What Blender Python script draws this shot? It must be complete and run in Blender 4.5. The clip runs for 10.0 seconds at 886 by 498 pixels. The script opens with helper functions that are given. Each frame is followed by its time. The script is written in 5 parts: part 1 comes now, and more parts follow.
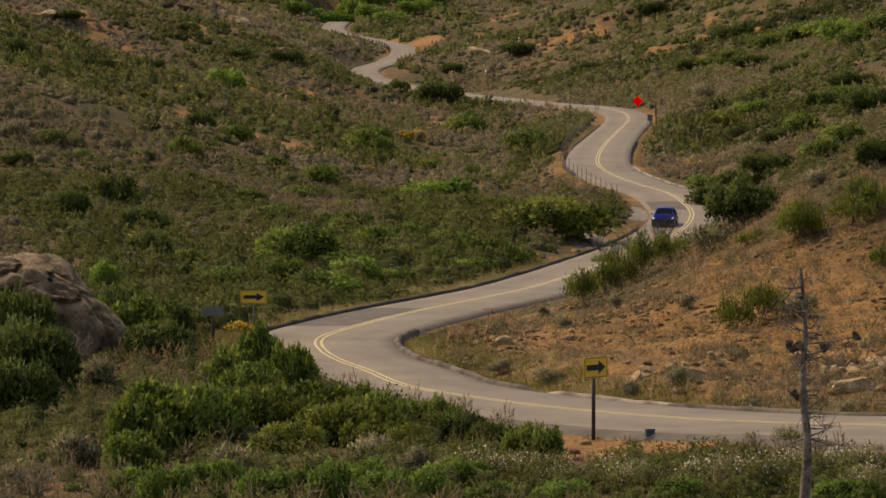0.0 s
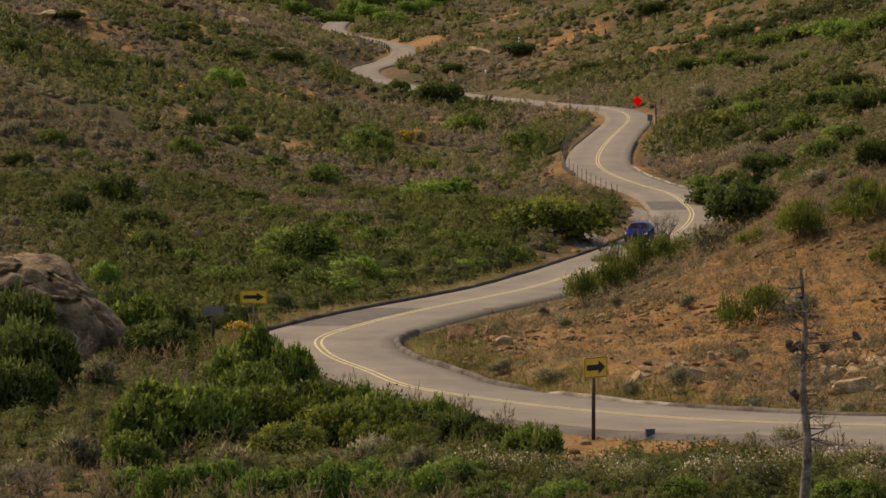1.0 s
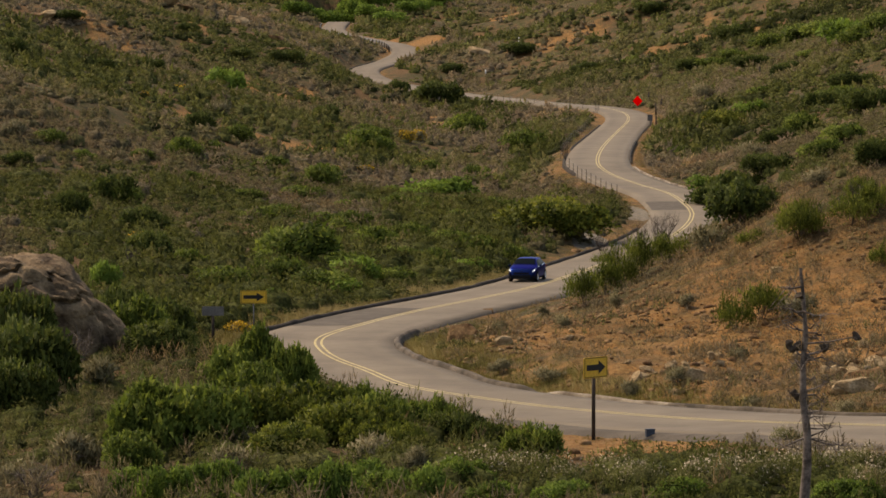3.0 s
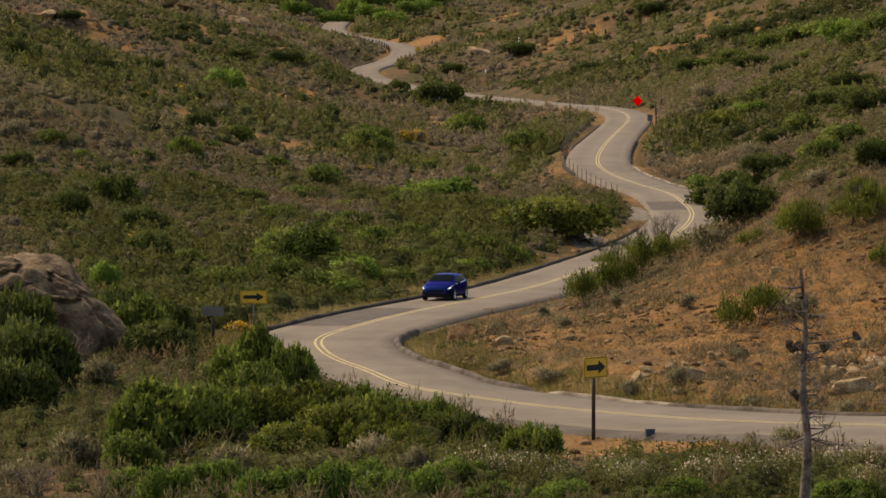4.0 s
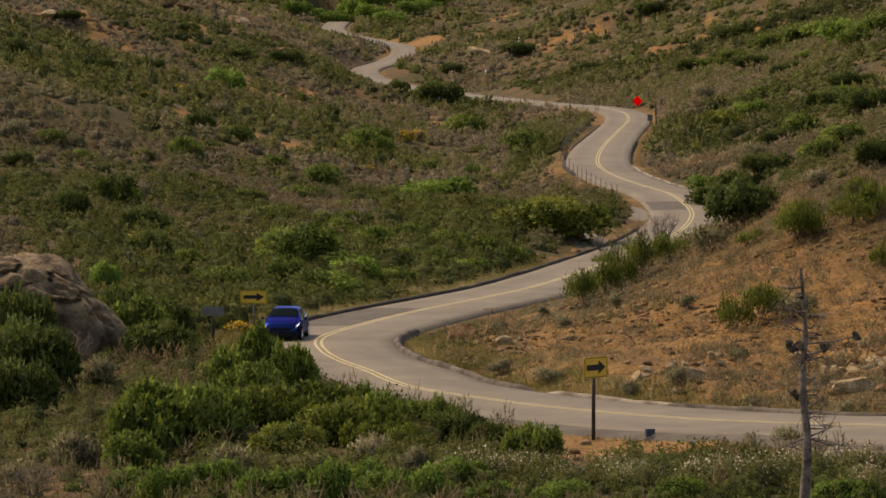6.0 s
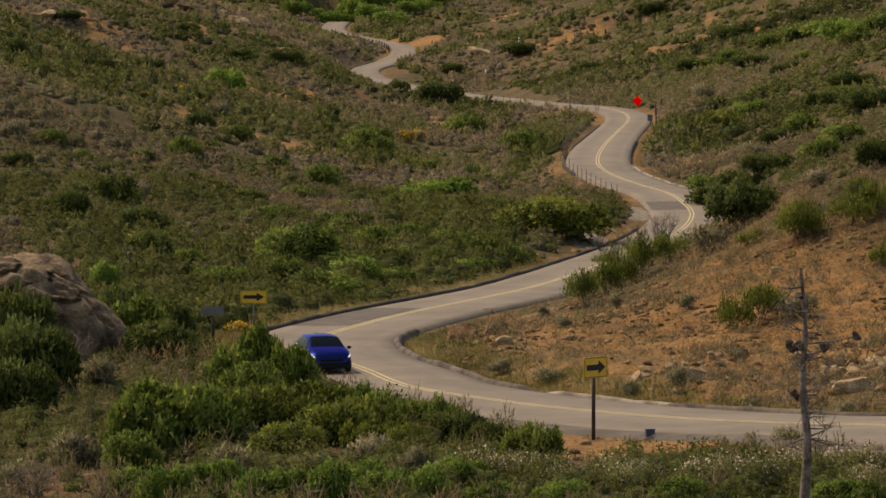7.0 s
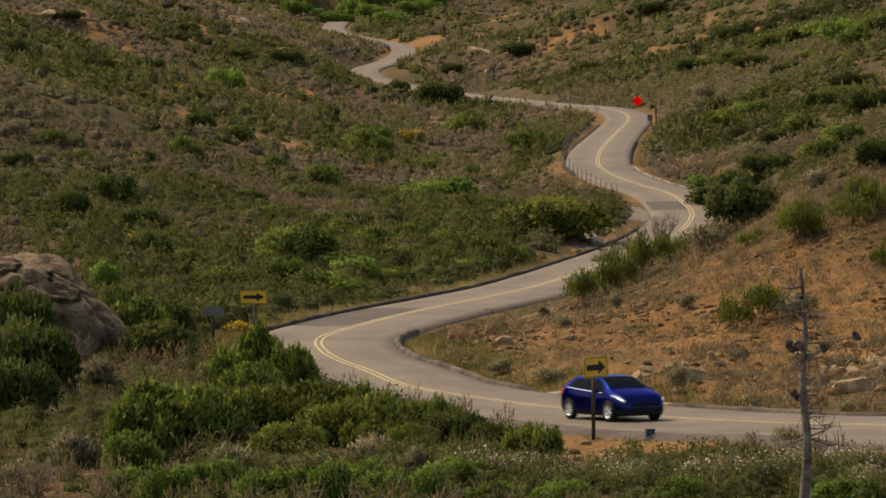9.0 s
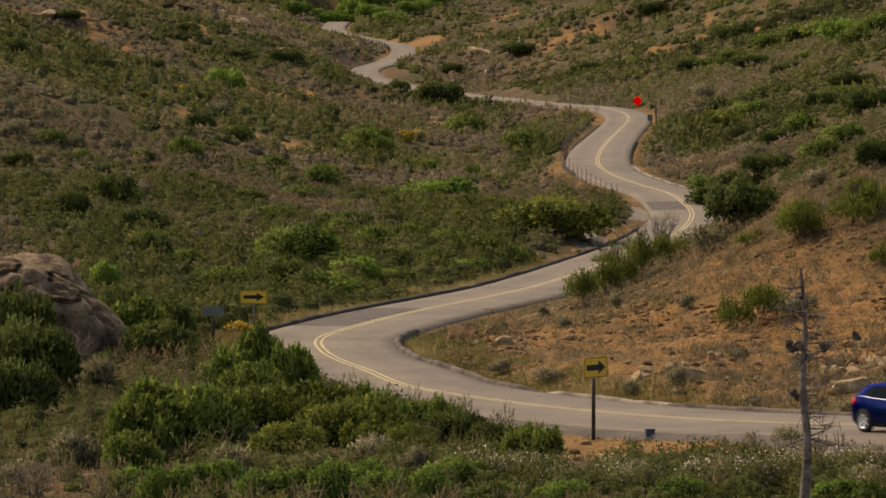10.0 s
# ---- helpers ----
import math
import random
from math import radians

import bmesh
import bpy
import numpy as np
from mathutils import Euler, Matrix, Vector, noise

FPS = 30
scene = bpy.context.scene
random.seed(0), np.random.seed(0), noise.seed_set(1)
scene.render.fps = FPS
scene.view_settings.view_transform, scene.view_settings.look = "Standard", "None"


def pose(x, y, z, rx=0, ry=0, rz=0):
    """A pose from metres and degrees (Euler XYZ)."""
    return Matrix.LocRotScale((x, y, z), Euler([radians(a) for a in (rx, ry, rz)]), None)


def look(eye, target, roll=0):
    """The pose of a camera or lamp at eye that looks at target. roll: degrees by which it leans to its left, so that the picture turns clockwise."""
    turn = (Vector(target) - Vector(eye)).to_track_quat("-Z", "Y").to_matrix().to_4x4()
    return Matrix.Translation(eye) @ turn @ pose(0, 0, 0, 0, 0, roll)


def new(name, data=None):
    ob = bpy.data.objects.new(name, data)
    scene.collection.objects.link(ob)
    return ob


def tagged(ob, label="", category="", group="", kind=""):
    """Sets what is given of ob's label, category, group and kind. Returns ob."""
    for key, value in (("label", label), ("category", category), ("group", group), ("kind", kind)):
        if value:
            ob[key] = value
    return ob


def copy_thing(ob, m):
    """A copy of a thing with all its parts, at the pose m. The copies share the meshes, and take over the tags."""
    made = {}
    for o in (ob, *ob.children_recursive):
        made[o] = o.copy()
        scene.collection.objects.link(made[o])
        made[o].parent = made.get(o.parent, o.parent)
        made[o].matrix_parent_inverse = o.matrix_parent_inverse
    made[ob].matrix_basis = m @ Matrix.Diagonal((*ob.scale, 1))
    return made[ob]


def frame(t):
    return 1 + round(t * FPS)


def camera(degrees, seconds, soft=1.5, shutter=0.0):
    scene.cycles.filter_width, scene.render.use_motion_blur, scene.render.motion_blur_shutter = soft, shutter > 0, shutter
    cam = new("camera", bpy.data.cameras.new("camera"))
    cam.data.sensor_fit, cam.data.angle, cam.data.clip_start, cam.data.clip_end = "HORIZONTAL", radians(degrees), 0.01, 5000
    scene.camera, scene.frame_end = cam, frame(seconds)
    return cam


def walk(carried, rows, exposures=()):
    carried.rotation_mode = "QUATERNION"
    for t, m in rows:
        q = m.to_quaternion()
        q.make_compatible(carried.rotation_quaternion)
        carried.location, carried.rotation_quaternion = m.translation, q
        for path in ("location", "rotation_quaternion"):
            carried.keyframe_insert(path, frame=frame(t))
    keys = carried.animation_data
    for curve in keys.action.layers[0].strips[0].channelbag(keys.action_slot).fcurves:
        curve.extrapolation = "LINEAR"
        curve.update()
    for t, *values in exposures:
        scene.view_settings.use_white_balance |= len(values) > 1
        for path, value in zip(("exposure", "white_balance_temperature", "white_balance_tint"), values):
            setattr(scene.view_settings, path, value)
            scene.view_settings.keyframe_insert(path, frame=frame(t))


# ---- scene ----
cam = camera(14.886, 10.0, soft=1.6, shutter=0.35)
EYE = (0.0, 0.0, 9.2)
TILT = 1.728
CAMERA_POSE = pose(EYE[0], EYE[1], EYE[2], 90 - TILT, 0, 0)
walk(cam, [(0.0, CAMERA_POSE), (10.0, CAMERA_POSE)], exposures=((0.0, 0.3, 8600, 13), (10.0, 0.3, 8600, 13)))

# ---- sky and sun: high sun from behind the subject, to the left ----
SUN_ELEVATION, SUN_AZIMUTH = radians(54), math.atan2(-0.84, 0.54)
world = bpy.data.worlds.new("sky")
scene.world = world
world.use_nodes = True
sky = world.node_tree.nodes.new("ShaderNodeTexSky")
sky.sky_type, sky.sun_disc = "NISHITA", False
sky.sun_elevation, sky.sun_rotation = SUN_ELEVATION, SUN_AZIMUTH
sky.air_density, sky.dust_density, sky.ozone_density = 1.0, 2.0, 1.0
world.node_tree.links.new(sky.outputs[0], world.node_tree.nodes["Background"].inputs[0])
world.node_tree.nodes["Background"].inputs[1].default_value = 0.18
sun = new("sun", bpy.data.lights.new("sun", "SUN"))
sun.data.energy, sun.data.angle, sun.data.color = 3.0, radians(0.8), (1.0, 0.93, 0.82)
ce = math.cos(SUN_ELEVATION)
sun.matrix_world = look((math.sin(SUN_AZIMUTH) * ce * 100, math.cos(SUN_AZIMUTH) * ce * 100, math.sin(SUN_ELEVATION) * 100), (0, 0, 0))


# ---- materials ----
def nodes_of(m):
    m.use_nodes = True
    nt = m.node_tree
    return nt, nt.nodes, nt.links, nt.nodes["Principled BSDF"]


def ramp(nt, fac, stops):
    r = nt.nodes.new("ShaderNodeValToRGB")
    while len(r.color_ramp.elements) < len(stops):
        r.color_ramp.elements.new(0.5)
    for e, (p, c) in zip(r.color_ramp.elements, stops):
        e.position, e.color = p, (*c, 1)
    nt.links.new(fac, r.inputs[0])
    return r.outputs[0]


def noise_node(nt, scale, detail=4, rough=0.6, coords=None):
    n = nt.nodes.new("ShaderNodeTexNoise")
    n.inputs["Scale"].default_value, n.inputs["Detail"].default_value, n.inputs["Roughness"].default_value = scale, detail, rough
    if coords is not None:
        nt.links.new(coords, n.inputs["Vector"])
    return n.outputs["Fac"]


def mixed(nt, fac, a, b, blend="MIX"):
    n = nt.nodes.new("ShaderNodeMix")
    n.data_type, n.blend_type = "RGBA", blend
    for socket, v in ((n.inputs[0], fac), (n.inputs[6], a), (n.inputs[7], b)):
        if isinstance(v, (int, float)):
            socket.default_value = v
        elif isinstance(v, tuple):
            socket.default_value = (*v, 1)
        else:
            nt.links.new(v, socket)
    return n.outputs[2]


def bumped(nt, bsdf, height, strength=0.4, distance=0.02):
    b = nt.nodes.new("ShaderNodeBump")
    b.inputs["Strength"].default_value, b.inputs["Distance"].default_value = strength, distance
    nt.links.new(height, b.inputs["Height"])
    nt.links.new(b.outputs[0], bsdf.inputs["Normal"])


def surface(name, dark, light, scale=3.0, fine=40.0, rough=0.8, metal=0.0, bump=0.3, distance=0.01):
    """A worn surface: broad blotches times fine grain, with relief."""
    m = bpy.data.materials.new(name)
    nt, nodes, links, bsdf = nodes_of(m)
    co = nodes.new("ShaderNodeTexCoord").outputs["Object"]
    broad, grain = noise_node(nt, scale, 4, 0.6, co), noise_node(nt, fine, 3, 0.6, co)
    c = ramp(nt, broad, ((0.36, dark), (0.64, light)))
    g = ramp(nt, grain, ((0.36, (0.65, 0.65, 0.65)), (0.64, (1, 1, 1))))
    links.new(mixed(nt, 1.0, c, g, "MULTIPLY"), bsdf.inputs["Base Color"])
    bsdf.inputs["Roughness"].default_value, bsdf.inputs["Metallic"].default_value = rough, metal
    bsdf.inputs["Specular IOR Level"].default_value = 0.15 if rough > 0.8 else 0.4
    bumped(nt, bsdf, grain, bump, distance)
    return m


def plain(name, color, rough=0.5, metal=0.0, glow=None, strength=0.0):
    m = bpy.data.materials.new(name)
    nt, nodes, links, bsdf = nodes_of(m)
    bsdf.inputs["Base Color"].default_value = (*color, 1)
    bsdf.inputs["Roughness"].default_value, bsdf.inputs["Metallic"].default_value = rough, metal
    if glow:
        bsdf.inputs["Emission Color"].default_value, bsdf.inputs["Emission Strength"].default_value = (*glow, 1), strength
    return m


def leafy(name, stops, through_light=0.45, rough=0.6, grain=0.0):
    """Leaves: the colour runs with the 'tint' of each sprig; light shines through."""
    m = bpy.data.materials.new(name)
    nt, nodes, links, bsdf = nodes_of(m)
    at = nodes.new("ShaderNodeAttribute")
    at.attribute_name = "tint"
    col = ramp(nt, at.outputs["Fac"], stops)
    rnd = nodes.new("ShaderNodeObjectInfo").outputs["Random"]
    col = mixed(nt, 1.0, col, ramp(nt, rnd, ((0.0, (0.78, 0.8, 0.75)), (1.0, (1.0, 1.0, 1.0)))), "MULTIPLY")
    if grain:
        co = nodes.new("ShaderNodeTexCoord").outputs["Object"]
        speckle = noise_node(nt, grain, 4, 0.75, co)
        col = mixed(nt, 1.0, col, ramp(nt, speckle, ((0.38, (0.42, 0.42, 0.4)), (0.5, (0.9, 0.9, 0.9)), (0.62, (1.4, 1.4, 1.35)))), "MULTIPLY")
        bumped(nt, bsdf, speckle, 1.0, 0.25)
    links.new(col, bsdf.inputs["Base Color"])
    bsdf.inputs["Roughness"].default_value = rough
    bsdf.inputs["Specular IOR Level"].default_value = 0.08
    tr = nodes.new("ShaderNodeBsdfTranslucent")
    links.new(col, tr.inputs["Color"])
    mix = nodes.new("ShaderNodeMixShader")
    mix.inputs[0].default_value = through_light
    links.new(bsdf.outputs[0], mix.inputs[1])
    links.new(tr.outputs[0], mix.inputs[2])
    links.new(mix.outputs[0], nodes["Material Output"].inputs["Surface"])
    return m


def earth_material():
    """Hillside soil: orange clay where bare, straw and leaf litter where grown over, with stones."""
    m = bpy.data.materials.new("hillside_soil")
    nt, nodes, links, bsdf = nodes_of(m)
    co = nodes.new("ShaderNodeTexCoord").outputs["Object"]
    at = nodes.new("ShaderNodeAttribute")
    at.attribute_name = "bare"
    big, mid, fine = noise_node(nt, 0.06, 5, 0.6, co), noise_node(nt, 0.6, 6, 0.65, co), noise_node(nt, 7.0, 5, 0.7, co)
    clay_grain = noise_node(nt, 2.6, 7, 0.75, co)
    clay = ramp(nt, clay_grain, ((0.34, (0.12, 0.062, 0.024)), (0.43, (0.264, 0.13, 0.043)), (0.5, (0.36, 0.18, 0.062)), (0.56, (0.282, 0.162, 0.066)), (0.62, (0.372, 0.216, 0.09)), (0.7, (0.432, 0.288, 0.144))))
    cells = noise_node(nt, 0.55, 6, 0.72, co)
    litter = ramp(nt, cells, ((0.36, (0.03, 0.034, 0.01)), (0.43, (0.07, 0.068, 0.025)), (0.49, (0.1, 0.076, 0.036)), (0.54, (0.075, 0.062, 0.028)), (0.59, (0.145, 0.092, 0.045)), (0.66, (0.2, 0.115, 0.055))))
    add = nodes.new("ShaderNodeMath")
    add.operation = "MULTIPLY_ADD"
    links.new(mid, add.inputs[0])
    add.inputs[1].default_value = 0.9
    links.new(at.outputs["Fac"], add.inputs[2])
    fac = ramp(nt, add.outputs[0], ((0.62, (0, 0, 0)), (0.95, (1, 1, 1))))
    patches = noise_node(nt, 0.14, 5, 0.68, co)
    litter = mixed(nt, ramp(nt, patches, ((0.5, (0, 0, 0)), (0.6, (0.8, 0.8, 0.8)))), litter, (0.17, 0.095, 0.045))
    c = mixed(nt, fac, litter, clay)
    c = mixed(nt, 1.0, c, ramp(nt, fine, ((0.36, (0.5, 0.5, 0.5)), (0.6, (1.05, 1.05, 1.05)))), "MULTIPLY")
    c = mixed(nt, 1.0, c, ramp(nt, big, ((0.3, (0.75, 0.75, 0.78)), (0.7, (1, 1, 1)))), "MULTIPLY")
    links.new(c, bsdf.inputs["Base Color"])
    bsdf.inputs["Roughness"].default_value = 0.95
    bsdf.inputs["Specular IOR Level"].default_value = 0.1
    bumped(nt, bsdf, fine, 0.9, 0.12)
    return m


def asphalt_material():
    """Old sun-bleached asphalt: tyre lanes, stains and a fine stone grain."""
    m = bpy.data.materials.new("bleached_asphalt")
    nt, nodes, links, bsdf = nodes_of(m)
    co = nodes.new("ShaderNodeTexCoord").outputs["Object"]
    uv = nodes.new("ShaderNodeUVMap").outputs[0]
    sep = nodes.new("ShaderNodeSeparateXYZ")
    links.new(uv, sep.inputs[0])
    big, mid, grain = noise_node(nt, 0.25, 4, 0.6, co), noise_node(nt, 1.6, 5, 0.6, co), noise_node(nt, 30.0, 3, 0.7, co)
    base = ramp(nt, big, ((0.36, (0.135, 0.105, 0.074)), (0.64, (0.178, 0.141, 0.101))))
    lanes = ramp(nt, sep.outputs[0], ((0.0, (0.8, 0.8, 0.8)), (0.12, (1, 1, 1)), (0.26, (0.88, 0.88, 0.88)), (0.42, (1.05, 1.05, 1.05)),
                                      (0.58, (1.05, 1.05, 1.05)), (0.74, (0.88, 0.88, 0.88)), (0.88, (1, 1, 1)), (1.0, (0.8, 0.8, 0.8))))
    c = mixed(nt, 1.0, base, lanes, "MULTIPLY")
    c = mixed(nt, 1.0, c, ramp(nt, mid, ((0.25, (0.82, 0.82, 0.82)), (0.6, (1, 1, 1)))), "MULTIPLY")
    c = mixed(nt, 1.0, c, ramp(nt, grain, ((0.3, (0.8, 0.8, 0.8)), (0.7, (1, 1, 1)))), "MULTIPLY")
    links.new(c, bsdf.inputs["Base Color"])
    bsdf.inputs["Roughness"].default_value = 0.85
    bsdf.inputs["Specular IOR Level"].default_value = 0.3
    bumped(nt, bsdf, grain, 0.4, 0.01)
    return m


EARTH = earth_material()
ASPHALT = asphalt_material()
PATCH = surface("asphalt_patch", (0.075, 0.06, 0.046), (0.115, 0.094, 0.074), 1.0, 30, 0.85)
DIKE = surface("asphalt_dike", (0.022, 0.017, 0.013), (0.06, 0.047, 0.037), 0.8, 18, 0.9)
WORN_DIKE = surface("worn_asphalt_dike", (0.05, 0.04, 0.03), (0.15, 0.12, 0.095), 0.9, 18, 0.9)
KERB = surface("weathered_kerb", (0.1, 0.075, 0.055), (0.32, 0.265, 0.205), 0.7, 18, 0.9)
PAINT_YELLOW = surface("road_paint_yellow", (0.36, 0.275, 0.1), (0.5, 0.4, 0.18), 1.2, 25, 0.7)
GRAVEL = surface("grey_gravel", (0.11, 0.09, 0.068), (0.27, 0.23, 0.18), 3.0, 14, 0.95, 0, 0.9, 0.05)
GREEN = leafy("green_leaves", ((0.0, (0.035, 0.052, 0.009)), (0.5, (0.1, 0.138, 0.024)), (1.0, (0.235, 0.275, 0.06))))
DARK_GREEN = leafy("dark_olive_leaves", ((0.0, (0.025, 0.036, 0.008)), (0.5, (0.06, 0.08, 0.018)), (1.0, (0.12, 0.14, 0.035))))
YELLOW_GREEN = leafy("yellow_green_leaves", ((0.0, (0.032, 0.044, 0.008)), (0.5, (0.125, 0.145, 0.022)), (1.0, (0.32, 0.31, 0.06))), 0.4)
BRIGHT = leafy("bright_green_leaves", ((0.0, (0.055, 0.09, 0.014)), (0.5, (0.125, 0.195, 0.032)), (1.0, (0.22, 0.31, 0.06))))
OLIVE = leafy("olive_grey_leaves", ((0.0, (0.05, 0.055, 0.015)), (0.5, (0.115, 0.118, 0.04)), (1.0, (0.22, 0.21, 0.09))))
FRESH = leafy("fresh_green_leaves", ((0.0, (0.035, 0.056, 0.01)), (0.5, (0.1, 0.155, 0.026)), (1.0, (0.19, 0.26, 0.05))))
OLIVE_GREEN = leafy("olive_green_leaves", ((0.0, (0.03, 0.042, 0.007)), (0.5, (0.085, 0.105, 0.016)), (1.0, (0.2, 0.215, 0.04))))
SAGE = leafy("grey_sage_leaves", ((0.0, (0.075, 0.068, 0.035)), (0.5, (0.165, 0.145, 0.078)), (1.0, (0.29, 0.245, 0.145))), 0.25)
SCRUB = leafy("mixed_scrub_leaves", ((0.0, (0.05, 0.056, 0.018)), (0.15, (0.098, 0.11, 0.03)), (0.3, (0.15, 0.152, 0.05)), (0.45, (0.185, 0.162, 0.075)), (0.6, (0.205, 0.162, 0.1)), (0.75, (0.235, 0.182, 0.125)), (0.88, (0.275, 0.188, 0.105)), (1.0, (0.37, 0.25, 0.12))), 0.35, 0.8, 4.0)
STRAW = leafy("dry_grass", ((0.0, (0.15, 0.14, 0.035)), (0.5, (0.32, 0.25, 0.1)), (1.0, (0.5, 0.39, 0.19))), 0.3)
FLOWERS = leafy("cream_flower_heads", ((0.0, (0.24, 0.19, 0.12)), (1.0, (0.5, 0.43, 0.33))), 0.2)
GORSE = leafy("yellow_flowers", ((0.0, (0.33, 0.19, 0.02)), (1.0, (0.66, 0.45, 0.05))), 0.2)
BARK = surface("grey_brown_bark", (0.06, 0.045, 0.035), (0.16, 0.13, 0.105), 4, 50, 0.9)
DEADWOOD = surface("bleached_deadwood", (0.07, 0.055, 0.045), (0.25, 0.2, 0.17), 7, 40, 0.9)
ROCK = surface("sandstone", (0.07, 0.047, 0.03), (0.26, 0.182, 0.11), 1.1, 7, 0.95, 0, 1.0, 0.12)
RUST_ROCK = surface("rusty_rock", (0.1, 0.05, 0.022), (0.28, 0.165, 0.08), 1.5, 9, 0.9, 0, 0.9, 0.05)
TAN_ROCK = surface("tan_layered_rock", (0.2, 0.13, 0.066), (0.46, 0.335, 0.195), 1.6, 9, 0.95, 0, 0.9, 0.06)
POST_WOOD = surface("weathered_post_wood", (0.035, 0.026, 0.02), (0.09, 0.07, 0.055), 2, 30, 0.9)
STEEL = surface("weathered_steel", (0.1, 0.095, 0.09), (0.2, 0.19, 0.18), 2, 20, 0.5, 0.7, 0.1)
SIGN_YELLOW = surface("sign_yellow", (0.62, 0.36, 0.02), (0.7, 0.42, 0.03), 1.5, 20, 0.5, 0, 0.05)
SIGN_BLACK = plain("sign_black", (0.008, 0.008, 0.008), 0.9)
SIGN_BACK = surface("dull_aluminium", (0.11, 0.105, 0.1), (0.17, 0.16, 0.15), 2, 20, 0.6, 0.2, 0.05)
BOX_BLUE = surface("blue_grey_enamel", (0.03, 0.04, 0.06), (0.045, 0.06, 0.09), 4, 30, 0.6)

# ---- the lie of the land ----
# -- relief --
ROAD_NEAR = ((17.6, 91.2, 1.4), (13.0, 99.0, 1.0), (8.75, 105.1, 0.65), (4.8, 113.1, 0.34), (1.85, 120.55, 0.14), (-1.3, 128.6, 0.06), (-3.0, 135.5, 0.2), (-4.6, 142.3, 0.3), (-5.5, 149.8, 0.4), (-5.4, 155.2, 0.5), (-3.9, 163.3, 0.6), (-1.3, 174.7, 0.7), (2.4, 188.5, 0.8), (6.0, 203.9, 0.9), (11.3, 228.9, 1.4), (15.7, 247.8, 2.1), (18.7, 263.1, 2.9), (20.3, 276.5, 3.7), (20.6, 291.3, 4.4), (20.3, 307.7, 5.0))
ROAD_FAR = ((18.5, 320.9, 5.6), (16.6, 337.1, 6.5), (16.1, 353.0, 7.5), (18.4, 392.3, 9.0), (23.5, 461.8, 11.0), (27.3, 500.3, 13.1), (28.0, 531.4, 14.6), (24.4, 550.9, 15.7), (18.8, 577.4, 16.5), (11.7, 606.6, 17.7), (3.9, 652.8, 19.2), (-5.1, 698.3, 21.3), (-14.1, 741.5, 23.7), (-17.8, 770.1, 26.6), (-12.9, 822.9, 29.9), (-9.7, 858.3, 32.9), (-11.6, 883.5, 35.5), (-20.5, 917.3, 38.2), (-29.2, 953.8, 41.1), (-32.3, 1001.5, 44.3), (-32.3, 1054.3, 47.8))
NEAR_HILLS = ((0, -65, 45, 12.8), (0, 0, 20, 2.2), (0, 77, 17, -0.2), (40, 33, 30, 4.9), (-45, 98, 35, -0.4), (45, 155, 22, -4.1), (25, 170, 14, 9.8), (70, 212, 40, 1.6), (-35, 212, 30, 2.0), (-60, 310, 45, 10.3), (-45, 424, 50, 5.5), (-100, 424, 60, 17.8), (0, 326, 50, -3.2), (60, 310, 40, 11.1))
FAR_HILLS = ((60, 456, 60, -0.8), (110, 489, 70, 31.0), (-70, 619, 80, 17.3), (30, 587, 70, -5.1), (100, 701, 90, 25.6), (-60, 848, 90, 7.5), (-150, 782, 110, 33.4), (40, 848, 90, -9.3), (140, 913, 120, 61.9), (-40, 1076, 110, 5.4), (80, 1174, 140, -2.5), (-160, 1239, 180, 48.7), (0, 1548, 220, 77.6), (-8, 717, 32, -6.1), (30, 717, 40, -5.5), (5, 192, 26, -2.3))
NEAR_HILLS += ((7, 94, 7, -0.55), (-10, 645, 15, -4.0), (-8, 613, 13, -2.2), (-1, 908, 9, 2.6), (-13, 928, 8, 1.6))
LEVEL, RISE = -0.22, 0.0110
ROAD_HALF = 3.35


def spline(points, step=0.5):
    """Points every half metre along a smooth curve through the given ones."""
    p = np.array(points, float)
    p = np.vstack([2 * p[0] - p[1], p, 2 * p[-1] - p[-2]])
    out = []
    for i in range(1, len(p) - 2):
        a, b, c, d = p[i - 1:i + 3]
        n = max(2, int(np.linalg.norm(c - b) / step))
        k = (np.arange(n) / n)[:, None]
        out.append(0.5 * (2 * b + (c - a) * k + (2 * a - 5 * b + 4 * c - d) * k ** 2 + (3 * b - a - 3 * c + d) * k ** 3))
    q = np.vstack(out + [p[-2:-1]])
    for _ in range(6):
        q[1:-1] = 0.25 * q[:-2] + 0.5 * q[1:-1] + 0.25 * q[2:]
    return q


CENTRE = spline(((60.0, 75.0, 2.2), (38.0, 80.0, 1.8)) + ROAD_NEAR + ROAD_FAR + ((-38.0, 1130.0, 45.5),))
ALONG = np.concatenate([[0], np.cumsum(np.linalg.norm(np.diff(CENTRE, axis=0), axis=1))])
TANGENT = np.gradient(CENTRE[:, :2], axis=0)
TANGENT /= np.linalg.norm(TANGENT, axis=1)[:, None]
SIDE = np.stack([-TANGENT[:, 1], TANGENT[:, 0]], 1)  # to the left of the way out
WIDER = np.interp(ALONG, (0, 52, 60, 66, 72, 84, 100), (2.3, 2.2, 1.8, 1.2, 0.75, 0.25, 0.0))  # the road widens at its near end


